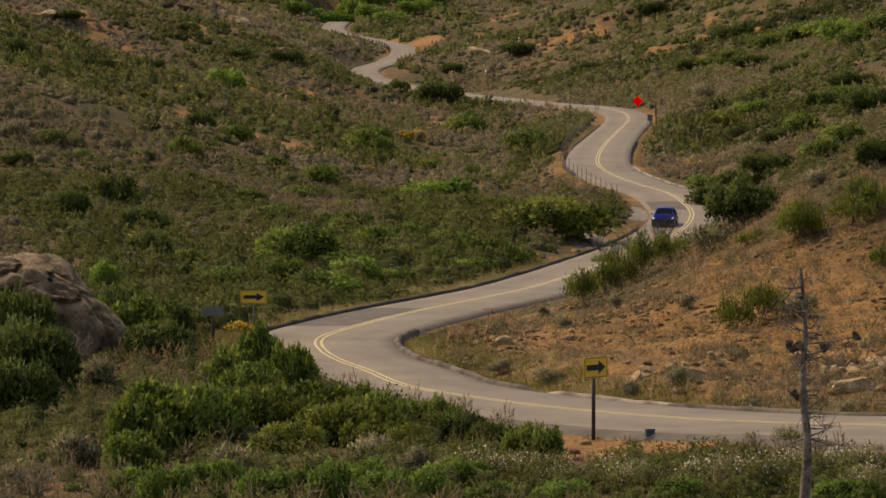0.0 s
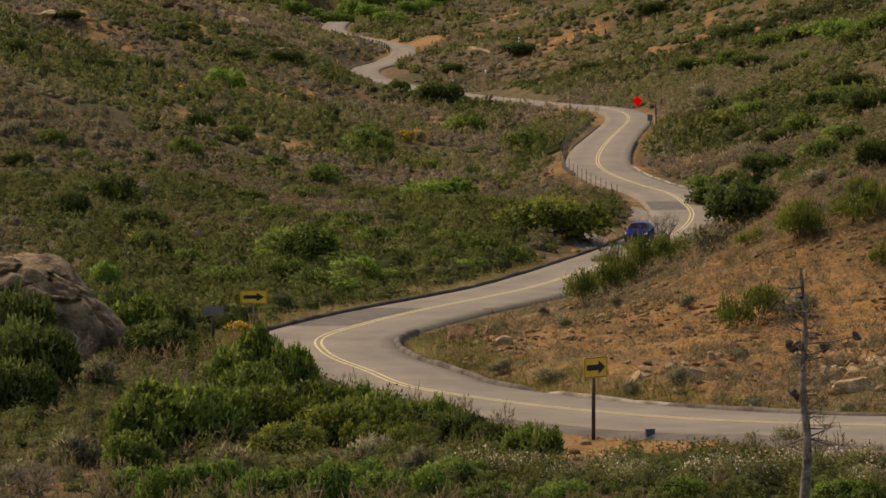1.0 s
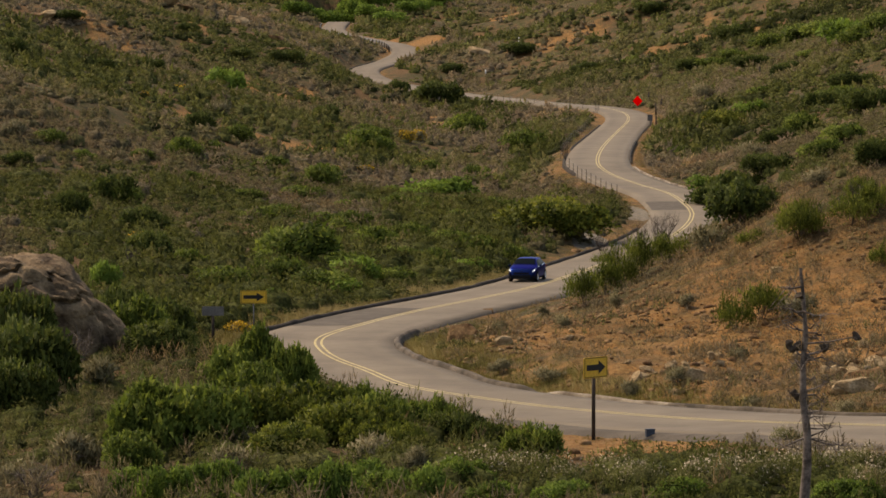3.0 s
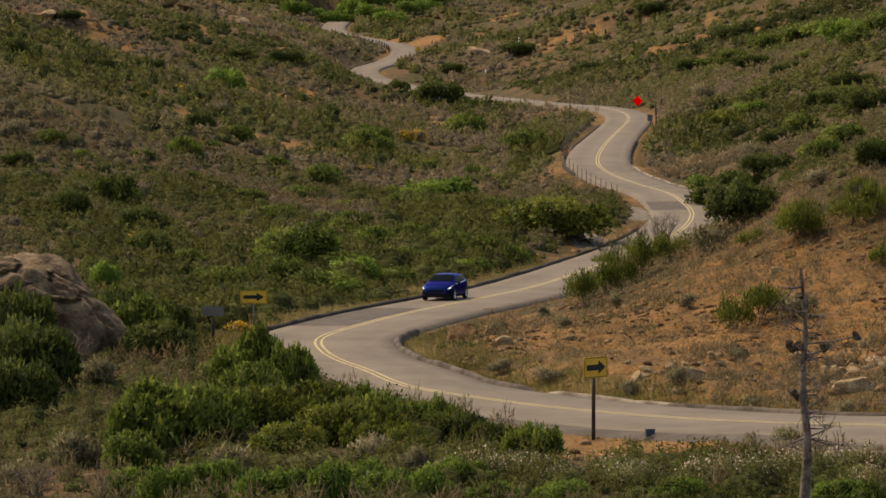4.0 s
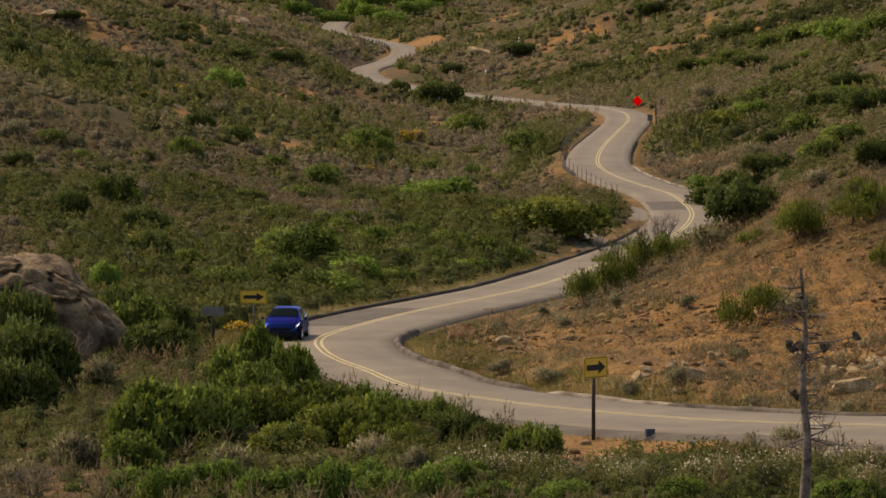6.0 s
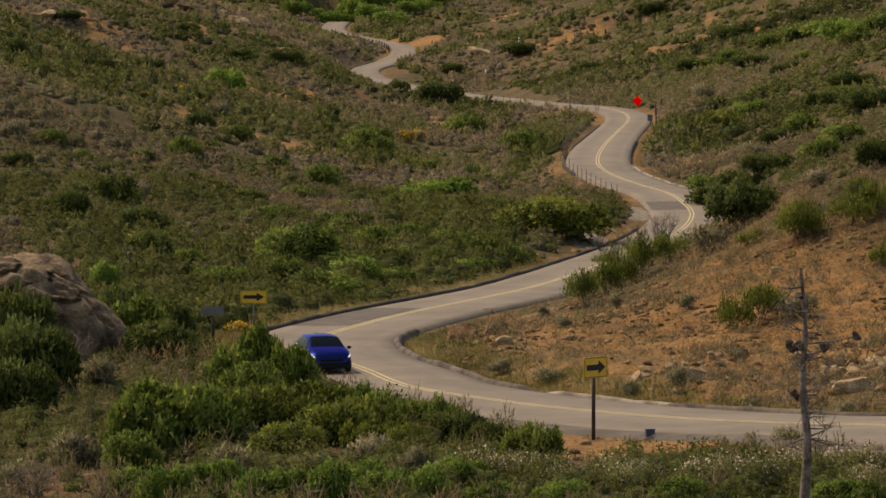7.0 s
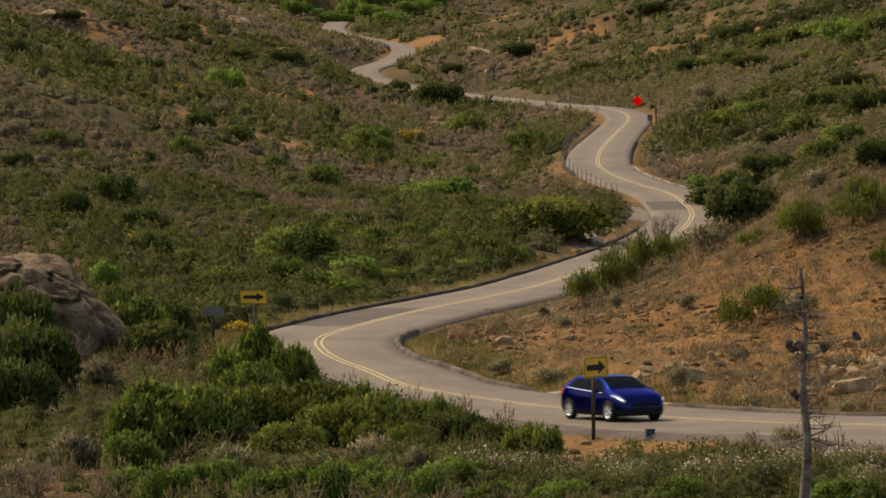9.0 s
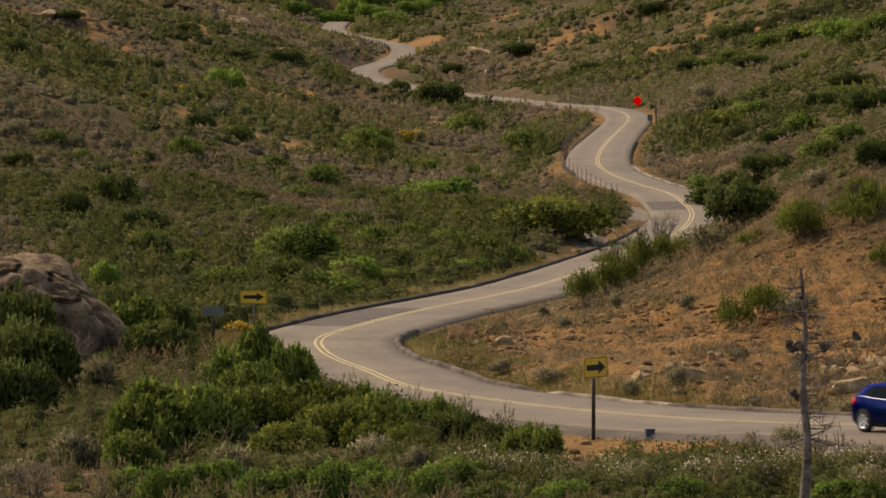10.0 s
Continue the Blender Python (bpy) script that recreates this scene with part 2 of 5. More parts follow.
def hash_noise(x, y, size, seed):
    """Smooth value noise, about -1 to 1."""
    u, v = np.asarray(x) / size, np.asarray(y) / size
    i, j = np.floor(u), np.floor(v)
    fu, fv = u - i, v - j
    fu, fv = fu * fu * (3 - 2 * fu), fv * fv * (3 - 2 * fv)

    def h(a, b):
        s = np.sin(a * 127.1 + b * 311.7 + seed * 74.7) * 43758.5453
        return (s - np.floor(s)) * 2 - 1
    return (h(i, j) * (1 - fu) + h(i + 1, j) * fu) * (1 - fv) + (h(i, j + 1) * (1 - fu) + h(i + 1, j + 1) * fu) * fv


def off_road(x, y):
    """Distance from the road's centre line, and the road's height there."""
    x, y = np.ravel(x), np.ravel(y)
    dist, height, where = np.empty(len(x)), np.empty(len(x)), np.empty(len(x), int)
    c = CENTRE[::2]
    for a in range(0, len(x), 4000):
        d = (x[a:a + 4000, None] - c[None, :, 0]) ** 2 + (y[a:a + 4000, None] - c[None, :, 1]) ** 2
        k = d.argmin(1)
        dist[a:a + 4000], height[a:a + 4000], where[a:a + 4000] = np.maximum(0, np.sqrt(d[np.arange(len(k)), k]) - WIDER[::2][k]), c[k, 2], k * 2
    return dist, height, where


def land(x, y):
    """The ground's height: broad hills, gullies and hummocks, cut and filled along the road."""
    x, y = np.ravel(np.asarray(x, float)), np.ravel(np.asarray(y, float))
    z = LEVEL + RISE * np.minimum(y, 1450)
    for hx, hy, r, h in NEAR_HILLS + FAR_HILLS:
        z = z + h * np.exp(-((x - hx) ** 2 + ((y - hy) / 1.6) ** 2) / r ** 2)
    d, rz, _ = off_road(x, y)
    calm = np.clip((d - 6) / 45, 0, 1)
    far = np.clip((y - 120) / 640, 0, 1) * calm
    z = z + far * (2.3 * hash_noise(x, y, 45, 1) + 1.3 * hash_noise(x * 0.6, y, 19, 2) - 1.1 * np.abs(hash_noise(x * 0.45 + y * 0.1, y, 15, 12))) + 0.18 * hash_noise(x, y, 5, 3) + 0.08 * hash_noise(x, y, 1.7, 4) + 0.05 * hash_noise(x, y, 0.8, 6)
    # side ridges and gullies that run down the hillsides towards the valley
    slope_y = y + 0.35 * np.abs(x)
    band = np.clip((y - 190) / 120, 0, 1) * np.clip((d - 9) / 30, 0, 1)
    z = z + band * ((1.5 + 0.0028 * y) * hash_noise(x * 0.22, slope_y, 24, 15) + 0.9 * hash_noise(x * 0.35, slope_y, 11, 16)) + 2.0 * np.clip((y - 560) / 150, 0, 1) * np.clip((d - 9) / 30, 0, 1) * hash_noise(x * 0.4, slope_y, 58, 17)
    spur = np.exp(-((x - 11) / 11) ** 2 - ((y - 134) / 24) ** 2) * np.clip((d - 5) / 4, 0, 1)
    along, over = 0.78 * x + 0.62 * y, 0.62 * x - 0.78 * y
    z = z - spur * (0.55 * np.abs(hash_noise(over * 3.2, along, 7, 71)) + 0.3 * np.abs(hash_noise(over * 3.0, along, 3, 72)) - 0.2)
    wide = np.clip((np.abs(x) - 0.19 * np.maximum(y, 0) - 60) / 200, 0, None)
    z = z + 22 * wide ** 1.2 + 0.05 * np.clip(y - 1350, 0, None)
    k = np.clip((d - ROAD_HALF - 0.5) / (3.2 + y * 0.0055), 0, 1)
    k = k * k * (3 - 2 * k)
    return (rz - 0.12 - 0.0004 * y) * (1 - k) + z * k
# -- end relief --


def mesh_from(name, verts, faces, material=None, smooth=False, normals=None, **floats):
    """A mesh from arrays: faces is an (n, 3) or (n, 4) array; floats are point attributes."""
    me = bpy.data.meshes.new(name)
    v, fc = np.asarray(verts, np.float32), np.asarray(faces, np.int32)
    me.vertices.add(len(v))
    me.vertices.foreach_set("co", v.ravel())
    k = fc.shape[1]
    me.loops.add(fc.size)
    me.loops.foreach_set("vertex_index", fc.ravel())
    me.polygons.add(len(fc))
    me.polygons.foreach_set("loop_start", np.arange(0, fc.size, k, dtype=np.int32))
    me.polygons.foreach_set("loop_total", np.full(len(fc), k, np.int32))
    if smooth:
        me.polygons.foreach_set("use_smooth", np.ones(len(fc), bool))
    for key, val in floats.items():
        me.attributes.new(key, "FLOAT", "POINT").data.foreach_set("value", np.asarray(val, np.float32))
    if normals is not None:
        me.attributes.new("custom_normal", "FLOAT_VECTOR", "POINT").data.foreach_set("vector", np.asarray(normals, np.float32).ravel())
    if material:
        me.materials.append(material)
    me.update(calc_edges=True)
    me.validate()
    return me


def grid_faces(rows, cols):
    i = np.arange(rows * cols).reshape(rows, cols)
    return np.stack([i[:-1, :-1], i[:-1, 1:], i[1:, 1:], i[1:, :-1]], -1).reshape(-1, 4)


def structure(name, me, label):
    return tagged(new(name, me), label, name.split("_")[0], "", "structure")


def part(name, data, material, parent, label="", m=None):
    """One mesh object (from a bmesh or a mesh) under a thing or a part."""
    if isinstance(data, bmesh.types.BMesh):
        me = bpy.data.meshes.new(name)
        data.to_mesh(me)
        data.free()
    else:
        me = data
    if material and not me.materials:
        me.materials.append(material)
    ob = new(name, me)
    ob.parent = parent
    if m is not None:
        ob.matrix_basis = m
    return tagged(ob, label)


# bare clay: x, y, radius across, radius along, strength
BARE = ((14, 140, 15, 26, 0.52), (5, 126, 5, 10, 0.4), (8, 136, 7, 11, 0.35), (3, 128, 4, 12, 0.4), (2, 150, 5, 18, 0.5), (5, 144, 5, 16, 0.5), (24, 155, 12, 16, 0.25), (6, 96, 8, 8, 0.42), (9, 99, 9, 7, 0.36),
        (-24, 553, 9, 12, 0.42), (-31, 556, 6, 9, 0.4), (-4, 545, 7, 12, 0.45), (-12, 532, 7, 10, 0.45), (-4, 896, 8, 8, 0.7), (-14, 912, 7, 6, 0.55), (54, 708, 9, 16, 0.35),
        (41, 752, 14, 14, 0.22), (-65, 800, 10, 10, 0.4), (-75, 870, 12, 10, 0.4), (-50, 860, 8, 10, 0.35), (-12, 391, 6, 8, 0.3), (-21, 375, 6, 9, 0.28), (-66, 627, 14, 22, 0.2), (-54, 610, 14, 18, 0.18), (11, 253, 4, 22, 0.3), (22, 537, 6, 14, 0.2),
        (24, 349, 5, 48, 0.15), (69, 579, 12, 16, 0.2),
        (-31.8, 556, 3.6, 22.6, 0.66), (-27.3, 557, 5.1, 7.6, 0.66), (-23.3, 574, 3.0, 7, 0.66), (-7.9, 565, 3.5, 18.2, 0.66), (-2.7, 560, 4.4, 21.4, 0.66), (-22.5, 937, 8.6, 26, 0.5), (-29.1, 385, 2.5, 9, 0.66), (-25.6, 385, 3.0, 9, 0.66), (-21.6, 389, 3.5, 9, 0.66), (-17.3, 393, 4.0, 9, 0.66), (-12.8, 397, 3.6, 9, 0.66), (-9.5, 397, 2.1, 9, 0.66), (-61.1, 598, 3.8, 7, 0.5), (-63.9, 606, 2.5, 7.4, 0.5), (-57.2, 604, 2.5, 7, 0.5),
        (-55.1, 592, 2.3, 7, 0.5), (-45.3, 606, 2.0, 7, 0.5), (-45.0, 623, 3.2, 10.0, 0.5), (16.8, 999, 6.5, 26, 0.5), (23.9, 1140, 6.0, 26, 0.5), (20.1, 774, 5.1, 7, 0.5), (28.0, 778, 7.0, 7, 0.5), (34.6, 781, 5.1, 7, 0.5), (57.4, 733, 3.8, 7, 0.5), (54.7, 705, 4.5, 8.4, 0.5), (61.9, 675, 3.5, 26, 0.5), (73.0, 622, 2.5, 26, 0.5), (44.5, 712, 3.6, 21.2, 0.5), (15.6, 455, 2.3, 26, 0.4), (11.6, 347, 2.0, 13.6, 0.24))


def bareness(x, y):
    x, y = np.ravel(x), np.ravel(y)
    b = np.zeros(len(x))
    for cx, cy, rx, ry, s in BARE:
        b = np.maximum(b, s * np.exp(-((x - cx) / rx) ** 2 - ((y - cy) / ry) ** 2))
    d, _, _ = off_road(x, y)
    b = np.maximum(b, 0.3 * np.clip(1.6 - (d - ROAD_HALF) / 2.0, 0, 1))
    return b + 0.12 * hash_noise(x, y, 23, 7) + 0.08 * hash_noise(x, y, 7, 8)


def build_ground():
    ys = [-120.0]
    while ys[-1] < 3200:
        y = ys[-1]
        ys.append(y + (4.0 if y < 20 else 0.55 + max(0, y - 170) * 0.0105))
    ys = np.array(ys)
    u = np.concatenate([-np.geomspace(6, 1.05, 34), np.linspace(-1, 1, 180), np.geomspace(1.05, 6, 34)])
    half = np.maximum(13, 0.145 * np.maximum(ys, 0) + 3)
    X, Y = u[None, :] * half[:, None], np.repeat(ys[:, None], len(u), 1)
    z = land(X, Y)
    me = mesh_from("ground", np.stack([X.ravel(), Y.ravel(), z], 1), grid_faces(len(ys), len(u)), EARTH, True, bare=bareness(X, Y))
    structure("ground", me, "hilly ground of orange clay, straw and leaf litter")


build_ground()


def ribbon(offsets, heights, a=0, b=None, lift=0.0, wobble=0.0, seed=0):
    """A strip along the road: for each offset to the left, a height over the road."""
    c, s, e = CENTRE[a:b], SIDE[a:b], WIDER[a:b]
    n = len(c)
    w = wobble * hash_noise(np.arange(n) * 0.5, np.zeros(n), 2.5, seed)
    cols = [np.column_stack([c[:, :2] + s * (o + w + e * np.clip(o / ROAD_HALF, -1, 1))[:, None], c[:, 2] + h + lift]) for o, h in zip(offsets, heights)]
    v = np.stack(cols, 1).reshape(-1, 3)
    return v, grid_faces(n, len(offsets))


def near_index(x, y):
    return int(((CENTRE[:, 0] - x) ** 2 + (CENTRE[:, 1] - y) ** 2).argmin())


def build_road():
    offs = np.linspace(-ROAD_HALF, ROAD_HALF, 9)
    v, fc = ribbon([-ROAD_HALF - 0.25, *offs, ROAD_HALF + 0.25], [-0.6, *(0.05 * (1 - (offs / ROAD_HALF) ** 2)), -0.6])
    me = mesh_from("road", v, fc[:, ::-1], ASPHALT, True)
    uv = me.uv_layers.new(name="UVMap")
    li = np.empty(len(me.loops), np.int32)
    me.loops.foreach_get("vertex_index", li)
    uv.data.foreach_set("uv", np.stack([(li % 11) / 10, (li // 11) * 0.5], 1).astype(np.float32).ravel())
    road = structure("road", me, "narrow winding two-lane road of sun-bleached asphalt")
    for o in (-0.14, 0.14):
        v, fc = ribbon([o - 0.055, o + 0.055], [0.056, 0.056], 0, near_index(11.7, 606), 0, 0.02, 5)
        part("centre_line", mesh_from("centre_line", v, fc[:, ::-1], PAINT_YELLOW), None, road, "worn yellow painted line")
    # resurfaced patches in the outer lane
    for (x0, y0), (x1, y1), o0, o1 in (((-4.2, 162.0), (-0.6, 177.5), 0.35, 3.25), ((20.5, 281.0), (20.5, 293.0), 0.3, 3.2)):
        v, fc = ribbon(np.linspace(o0, o1, 6), 0.05 * (1 - (np.linspace(o0, o1, 6) / ROAD_HALF) ** 2) + 0.008, near_index(x0, y0), near_index(x1, y1))
        part("asphalt_patch", mesh_from("asphalt_patch", v, fc[:, ::-1], PATCH), None, road, "darker rectangular asphalt repair")
    return road


def dike(name, side, start, end, material, label, out=0.0, size=1.0):
    """A low rounded kerb along one edge of the road, running out at both ends."""
    a, b = near_index(*start), near_index(*end)
    prof = ((0.0, -0.2), (0.04, 0.1), (0.12, 0.2), (0.26, 0.21), (0.4, 0.1), (0.5, -0.3))
    offs = [side * (ROAD_HALF + out + o * size) for o, _ in prof]
    v, fc = ribbon(offs, [h * size for _, h in prof], a, b, 0, 0.04, 3)
    v = v.reshape(-1, len(prof), 3)
    n = len(v)
    run_out = np.clip(np.minimum(np.arange(n), np.arange(n)[::-1]) / 4, 0, 1)
    uneven = 0.045 * hash_noise(np.arange(n) * 0.5, np.full(n, 7.0 * side), 1.5, 9)
    v[:, 1:-1, 2] += (uneven - 0.35 * size * (1 - run_out) ** 2)[:, None]
    return tagged(new(name, mesh_from(name, v.reshape(-1, 3), fc[:, ::-1] if side > 0 else fc, material, True)), label, "kerb", "kerbs along the road", "structure")


ROAD_OB = build_road()
dike("kerb_1", 1, (-5.5, 156.0), (18.4, 263.0), DIKE, "dark asphalt dike along the outer edge of the bend", 0, 0.82)
dike("kerb_2", -1, (0.5, 125.0), (-4.4, 161.0), WORN_DIKE, "rounded worn asphalt kerb round the inside of the bend", 0, 0.8)
dike("kerb_3", -1, (30.0, 85.0), (3.2, 117.0), WORN_DIKE, "low worn kerb at the foot of the cut bank", 0.0, 0.65)
dike("kerb_9", -1, (5.2, 112.0), (0.6, 125.0), KERB, "broken pale kerb at the foot of the cut bank", 0.0, 0.6)
dike("kerb_4", 1, (16.6, 337.0), (17.2, 377.0), DIKE, "dark asphalt dike along the road", 0, 0.7)
dike("kerb_5", 1, (18.0, 387.0), (26.0, 488.0), DIKE, "dark asphalt dike along the road", 0, 0.7)
dike("kerb_6", -1, (16.2, 356.0), (21.0, 427.0), DIKE, "dark asphalt kerb inside the bend", 0, 0.6)
dike("kerb_7", -1, (20.6, 293.0), (16.4, 348.0), KERB, "pale concrete kerb along the road", 0, 0.7)
dike("kerb_8", 1, (-16.0, 757.0), (-13.0, 823.0), DIKE, "dark asphalt dike along the far road")


def build_shoulder():
    """The strip of grit between the asphalt and the near verge."""
    a, b = near_index(30, 85), near_index(-5.5, 150)
    v, fc = ribbon((ROAD_HALF - 0.05, ROAD_HALF + 0.55, ROAD_HALF + 1.05), (0.012, -0.01, -0.3), a, b, 0, 0.12, 13)
    structure("pavement_shoulder", mesh_from("pavement_shoulder", v, fc[:, ::-1], PATCH, True), "dark gritty shoulder along the near edge of the road")


build_shoulder()


# ---- vegetation ----
def unit(v):
    return v / np.maximum(np.linalg.norm(v, axis=-1, keepdims=True), 1e-6)


def sprigs(rng, n, size, leaf, lumps=6, shell=0.7, upright=0.0, slim=0.5, soft=0.7, up=0.3):
    """Leaf triangles over a crown of several lobes (half-axes size), the foot at z = 0. Returns verts, tint, normals."""
    a, r = rng.random(lumps) * 6.283, 0.78 * np.sqrt(rng.random(lumps))
    ctr = np.stack([np.cos(a) * r, np.sin(a) * r, 0.28 + 0.4 * rng.random(lumps) * (1 - 0.5 * r)], 1)
    rad = (0.3 + 0.22 * rng.random(lumps)) * (1.1 if lumps > 3 else 1.7)
    rad *= (10 / max(lumps, 10)) ** 0.4
    ctr[0] = (0.05, 0, 0.42)
    rad[0] = max(rad[0], 0.48)
    k = rng.choice(lumps, n, p=rad ** 2 / (rad ** 2).sum())
    d = rng.normal(size=(n, 3))
    d[:, 2] = np.where(d[:, 2] < -0.4, -d[:, 2], d[:, 2])
    d = unit(d)
    rr = rad[k] * (shell + (1 - shell) * rng.random(n)) * (1 + 0.1 * rng.normal(size=n))
    p = ctr[k] + d * rr[:, None]
    p[:, 2] = np.maximum(p[:, 2], 0.02 + 0.1 * rng.random(n))
    out = unit(unit(p - np.array([0, 0, 0.2])) * 0.5 + d * 0.7 + np.array([0, 0, up]))
    p = p * np.array(size) * np.array([1, 1, 1.05])
    ax = rng.normal(size=(n, 3)) + d * 0.9
    ax[:, 2] += upright
    ax = unit(ax)
    sd = unit(np.cross(ax, rng.normal(size=(n, 3))))
    ln = leaf * (0.6 + 0.8 * rng.random(n))[:, None]
    v0, v1, v2 = p - sd * ln * slim, p + sd * ln * slim, p + ax * ln * 1.3
    g = unit(np.cross(v1 - v0, v2 - v0))
    turn = ((g * out).sum(1) < 0)[:, None]
    v0, v1 = np.where(turn, v1, v0), np.where(turn, v0, v1)
    g = np.where(turn, -g, g)
    nrm = unit(out * soft + g * (1 - soft))
    lump_tint = rng.normal(size=lumps) * 0.16
    tint = np.clip(0.5 + lump_tint[k] + 0.23 * rng.normal(size=n), 0, 1)
    v = np.stack([v0, v1, v2], 1).reshape(-1, 3)
    return v, np.repeat(tint, 3), np.repeat(nrm, 3, axis=0)


def with_core(rng, template, size, lobes=1, sides=5, rows=((1.0, -0.1), (0.84, 0.62))):
    """Adds rounded lobes under the sprigs, so that a clump is a closed, lumpy mound."""
    v, t, nm = template
    tris, nrms = [], []
    for lobe in range(lobes):
        a = lobe * 6.28318 / lobes + rng.random()
        k = 1.0 if lobes == 1 else 0.62 + 0.25 * rng.random()
        o = np.array([math.cos(a), math.sin(a), 0]) * (0 if lobes == 1 else 0.45) * size[0]
        turn = rng.random()
        ring = []
        for r, z in rows:
            ring.append([np.array([r * math.cos(j * 6.28318 / sides + turn), r * math.sin(j * 6.28318 / sides + turn), z]) for j in range(sides)])
        apex = np.array([0, 0, 0.95])
        for p, q in zip(ring, ring[1:]):
            for j in range(sides):
                tris += [(p[j], p[(j + 1) % sides], q[(j + 1) % sides]), (p[j], q[(j + 1) % sides], q[j])]
        for j in range(sides):
            tris.append((ring[-1][j], ring[-1][(j + 1) % sides], apex))
        n = sides * (2 * len(rows) - 1)
        part_v = np.array(tris[-n:]).reshape(-1, 3)
        nrms.append(unit(part_v + np.array([0, 0, 0.1])))
        tris[-n:] = [tuple(np.array(p) * size * k + o for p in tri) for tri in tris[-n:]]
    w = np.array(tris).reshape(-1, 3)
    return np.vstack([v, w]), np.concatenate([t, np.full(len(w), 0.45)]), np.vstack([nm, *nrms])


def leaf_mesh(name, rng, n, size, leaf, material, **kw):
    v, t, nm = sprigs(rng, n, size, leaf, **kw)
    return mesh_from(name, v, np.arange(len(v)).reshape(-1, 3), material, True, nm, tint=t)


def tube(verts, faces, pts, radii, sides=5):
    """Adds a tapering tube along pts."""
    base = len(verts)
    pts = [np.array(p, float) for p in pts]
    for k, p in enumerate(pts):
        t = unit(pts[min(k + 1, len(pts) - 1)] - pts[max(k - 1, 0)])
        a = unit(np.cross(t, np.array([0.31, 0.95, 0.08])))
        b = np.cross(t, a)
        for j in range(sides):
            w = 6.28318 * j / sides
            verts.append(p + radii[k] * (math.cos(w) * a + math.sin(w) * b))
    for k in range(len(pts) - 1):
        for j in range(sides):
            i0, i1 = base + k * sides + j, base + k * sides + (j + 1) % sides
            faces.append((i0, i1, i1 + sides, i0 + sides))


def stem_mesh(name, rng, count, size, radius, material, spread=0.8, forks=0):
    """Crooked tapering stems that fan out from the foot."""
    verts, faces = [], []
    for _ in range(count):
        a, lean = rng.random() * 6.283, spread * (0.2 + 0.8 * rng.random())
        tip = np.array([math.cos(a) * lean * size[0], math.sin(a) * lean * size[1], size[2] * (0.7 + 0.35 * rng.random())])
        pts = [tip * k + np.array([*(rng.normal(size=2) * 0.05 * size[0] * (k > 0)), -0.12 * (k == 0)]) for k in (0, 0.3, 0.62, 1.0)]
        tube(verts, faces, pts, [radius, radius * 0.75, radius * 0.5, radius * 0.2])
        for _ in range(forks):
            k = 0.3 + 0.6 * rng.random()
            o = tip * k
            e = o + np.array([*(rng.normal(size=2) * 0.28 * size[0]), 0.3 * size[2] * (0.3 + rng.random())])
            tube(verts, faces, [o, (o + e) / 2 + rng.normal(size=3) * 0.03, e], [radius * 0.5, radius * 0.3, radius * 0.12], 4)
    return mesh_from(name, verts, faces, material, True)


def ground_at(x, y):
    return float(land([x], [y])[0])


def scatter_stuff(name, label, xs, ys, templates, scales, tints, material, spread=0.12, squash=None, sink=0.06, category="scrub"):
    """Many small plants in one mesh: each takes one of the templates, turned and scaled."""
    rng = np.random.default_rng(len(xs))
    zs = land(xs, ys)
    which = rng.integers(0, len(templates), len(xs))
    vs, ts, ns = [], [], []
    for k, (tv, tt, tn) in enumerate(templates):
        i = np.nonzero(which == k)[0]
        if not len(i):
            continue
        a = rng.random(len(i)) * 6.283
        c, s = np.cos(a)[:, None], np.sin(a)[:, None]
        sc = scales[i][:, None]
        hs = sc * (squash[i][:, None] if squash is not None else 1.0)
        x = (tv[None, :, 0] * c - tv[None, :, 1] * s) * sc + xs[i][:, None]
        y = (tv[None, :, 0] * s + tv[None, :, 1] * c) * sc + ys[i][:, None]
        z = tv[None, :, 2] * hs + zs[i][:, None] - sink * sc
        vs.append(np.stack([x, y, z], -1).reshape(-1, 3))
        nx, ny = tn[None, :, 0] * c - tn[None, :, 1] * s, tn[None, :, 0] * s + tn[None, :, 1] * c
        ns.append(np.stack([nx, ny, np.broadcast_to(tn[None, :, 2], nx.shape)], -1).reshape(-1, 3))
        ts.append(np.clip(tints[i][:, None] + spread * (tt[None, :] - 0.5) * 2, 0, 1).ravel())
    v, t, nm = np.vstack(vs), np.concatenate(ts), np.vstack(ns)
    me = mesh_from(name, v, np.arange(len(v)).reshape(-1, 3), material, True, nm, tint=t)
    return tagged(new(name, me), label, category, "", "stuff")


def in_view_points(rng, n, y0, y1, margin=1.12):
    y = np.sqrt(y0 ** 2 + (y1 ** 2 - y0 ** 2) * rng.random(n))
    return (rng.random(n) * 2 - 1) * (0.1307 * y * margin + 2), y


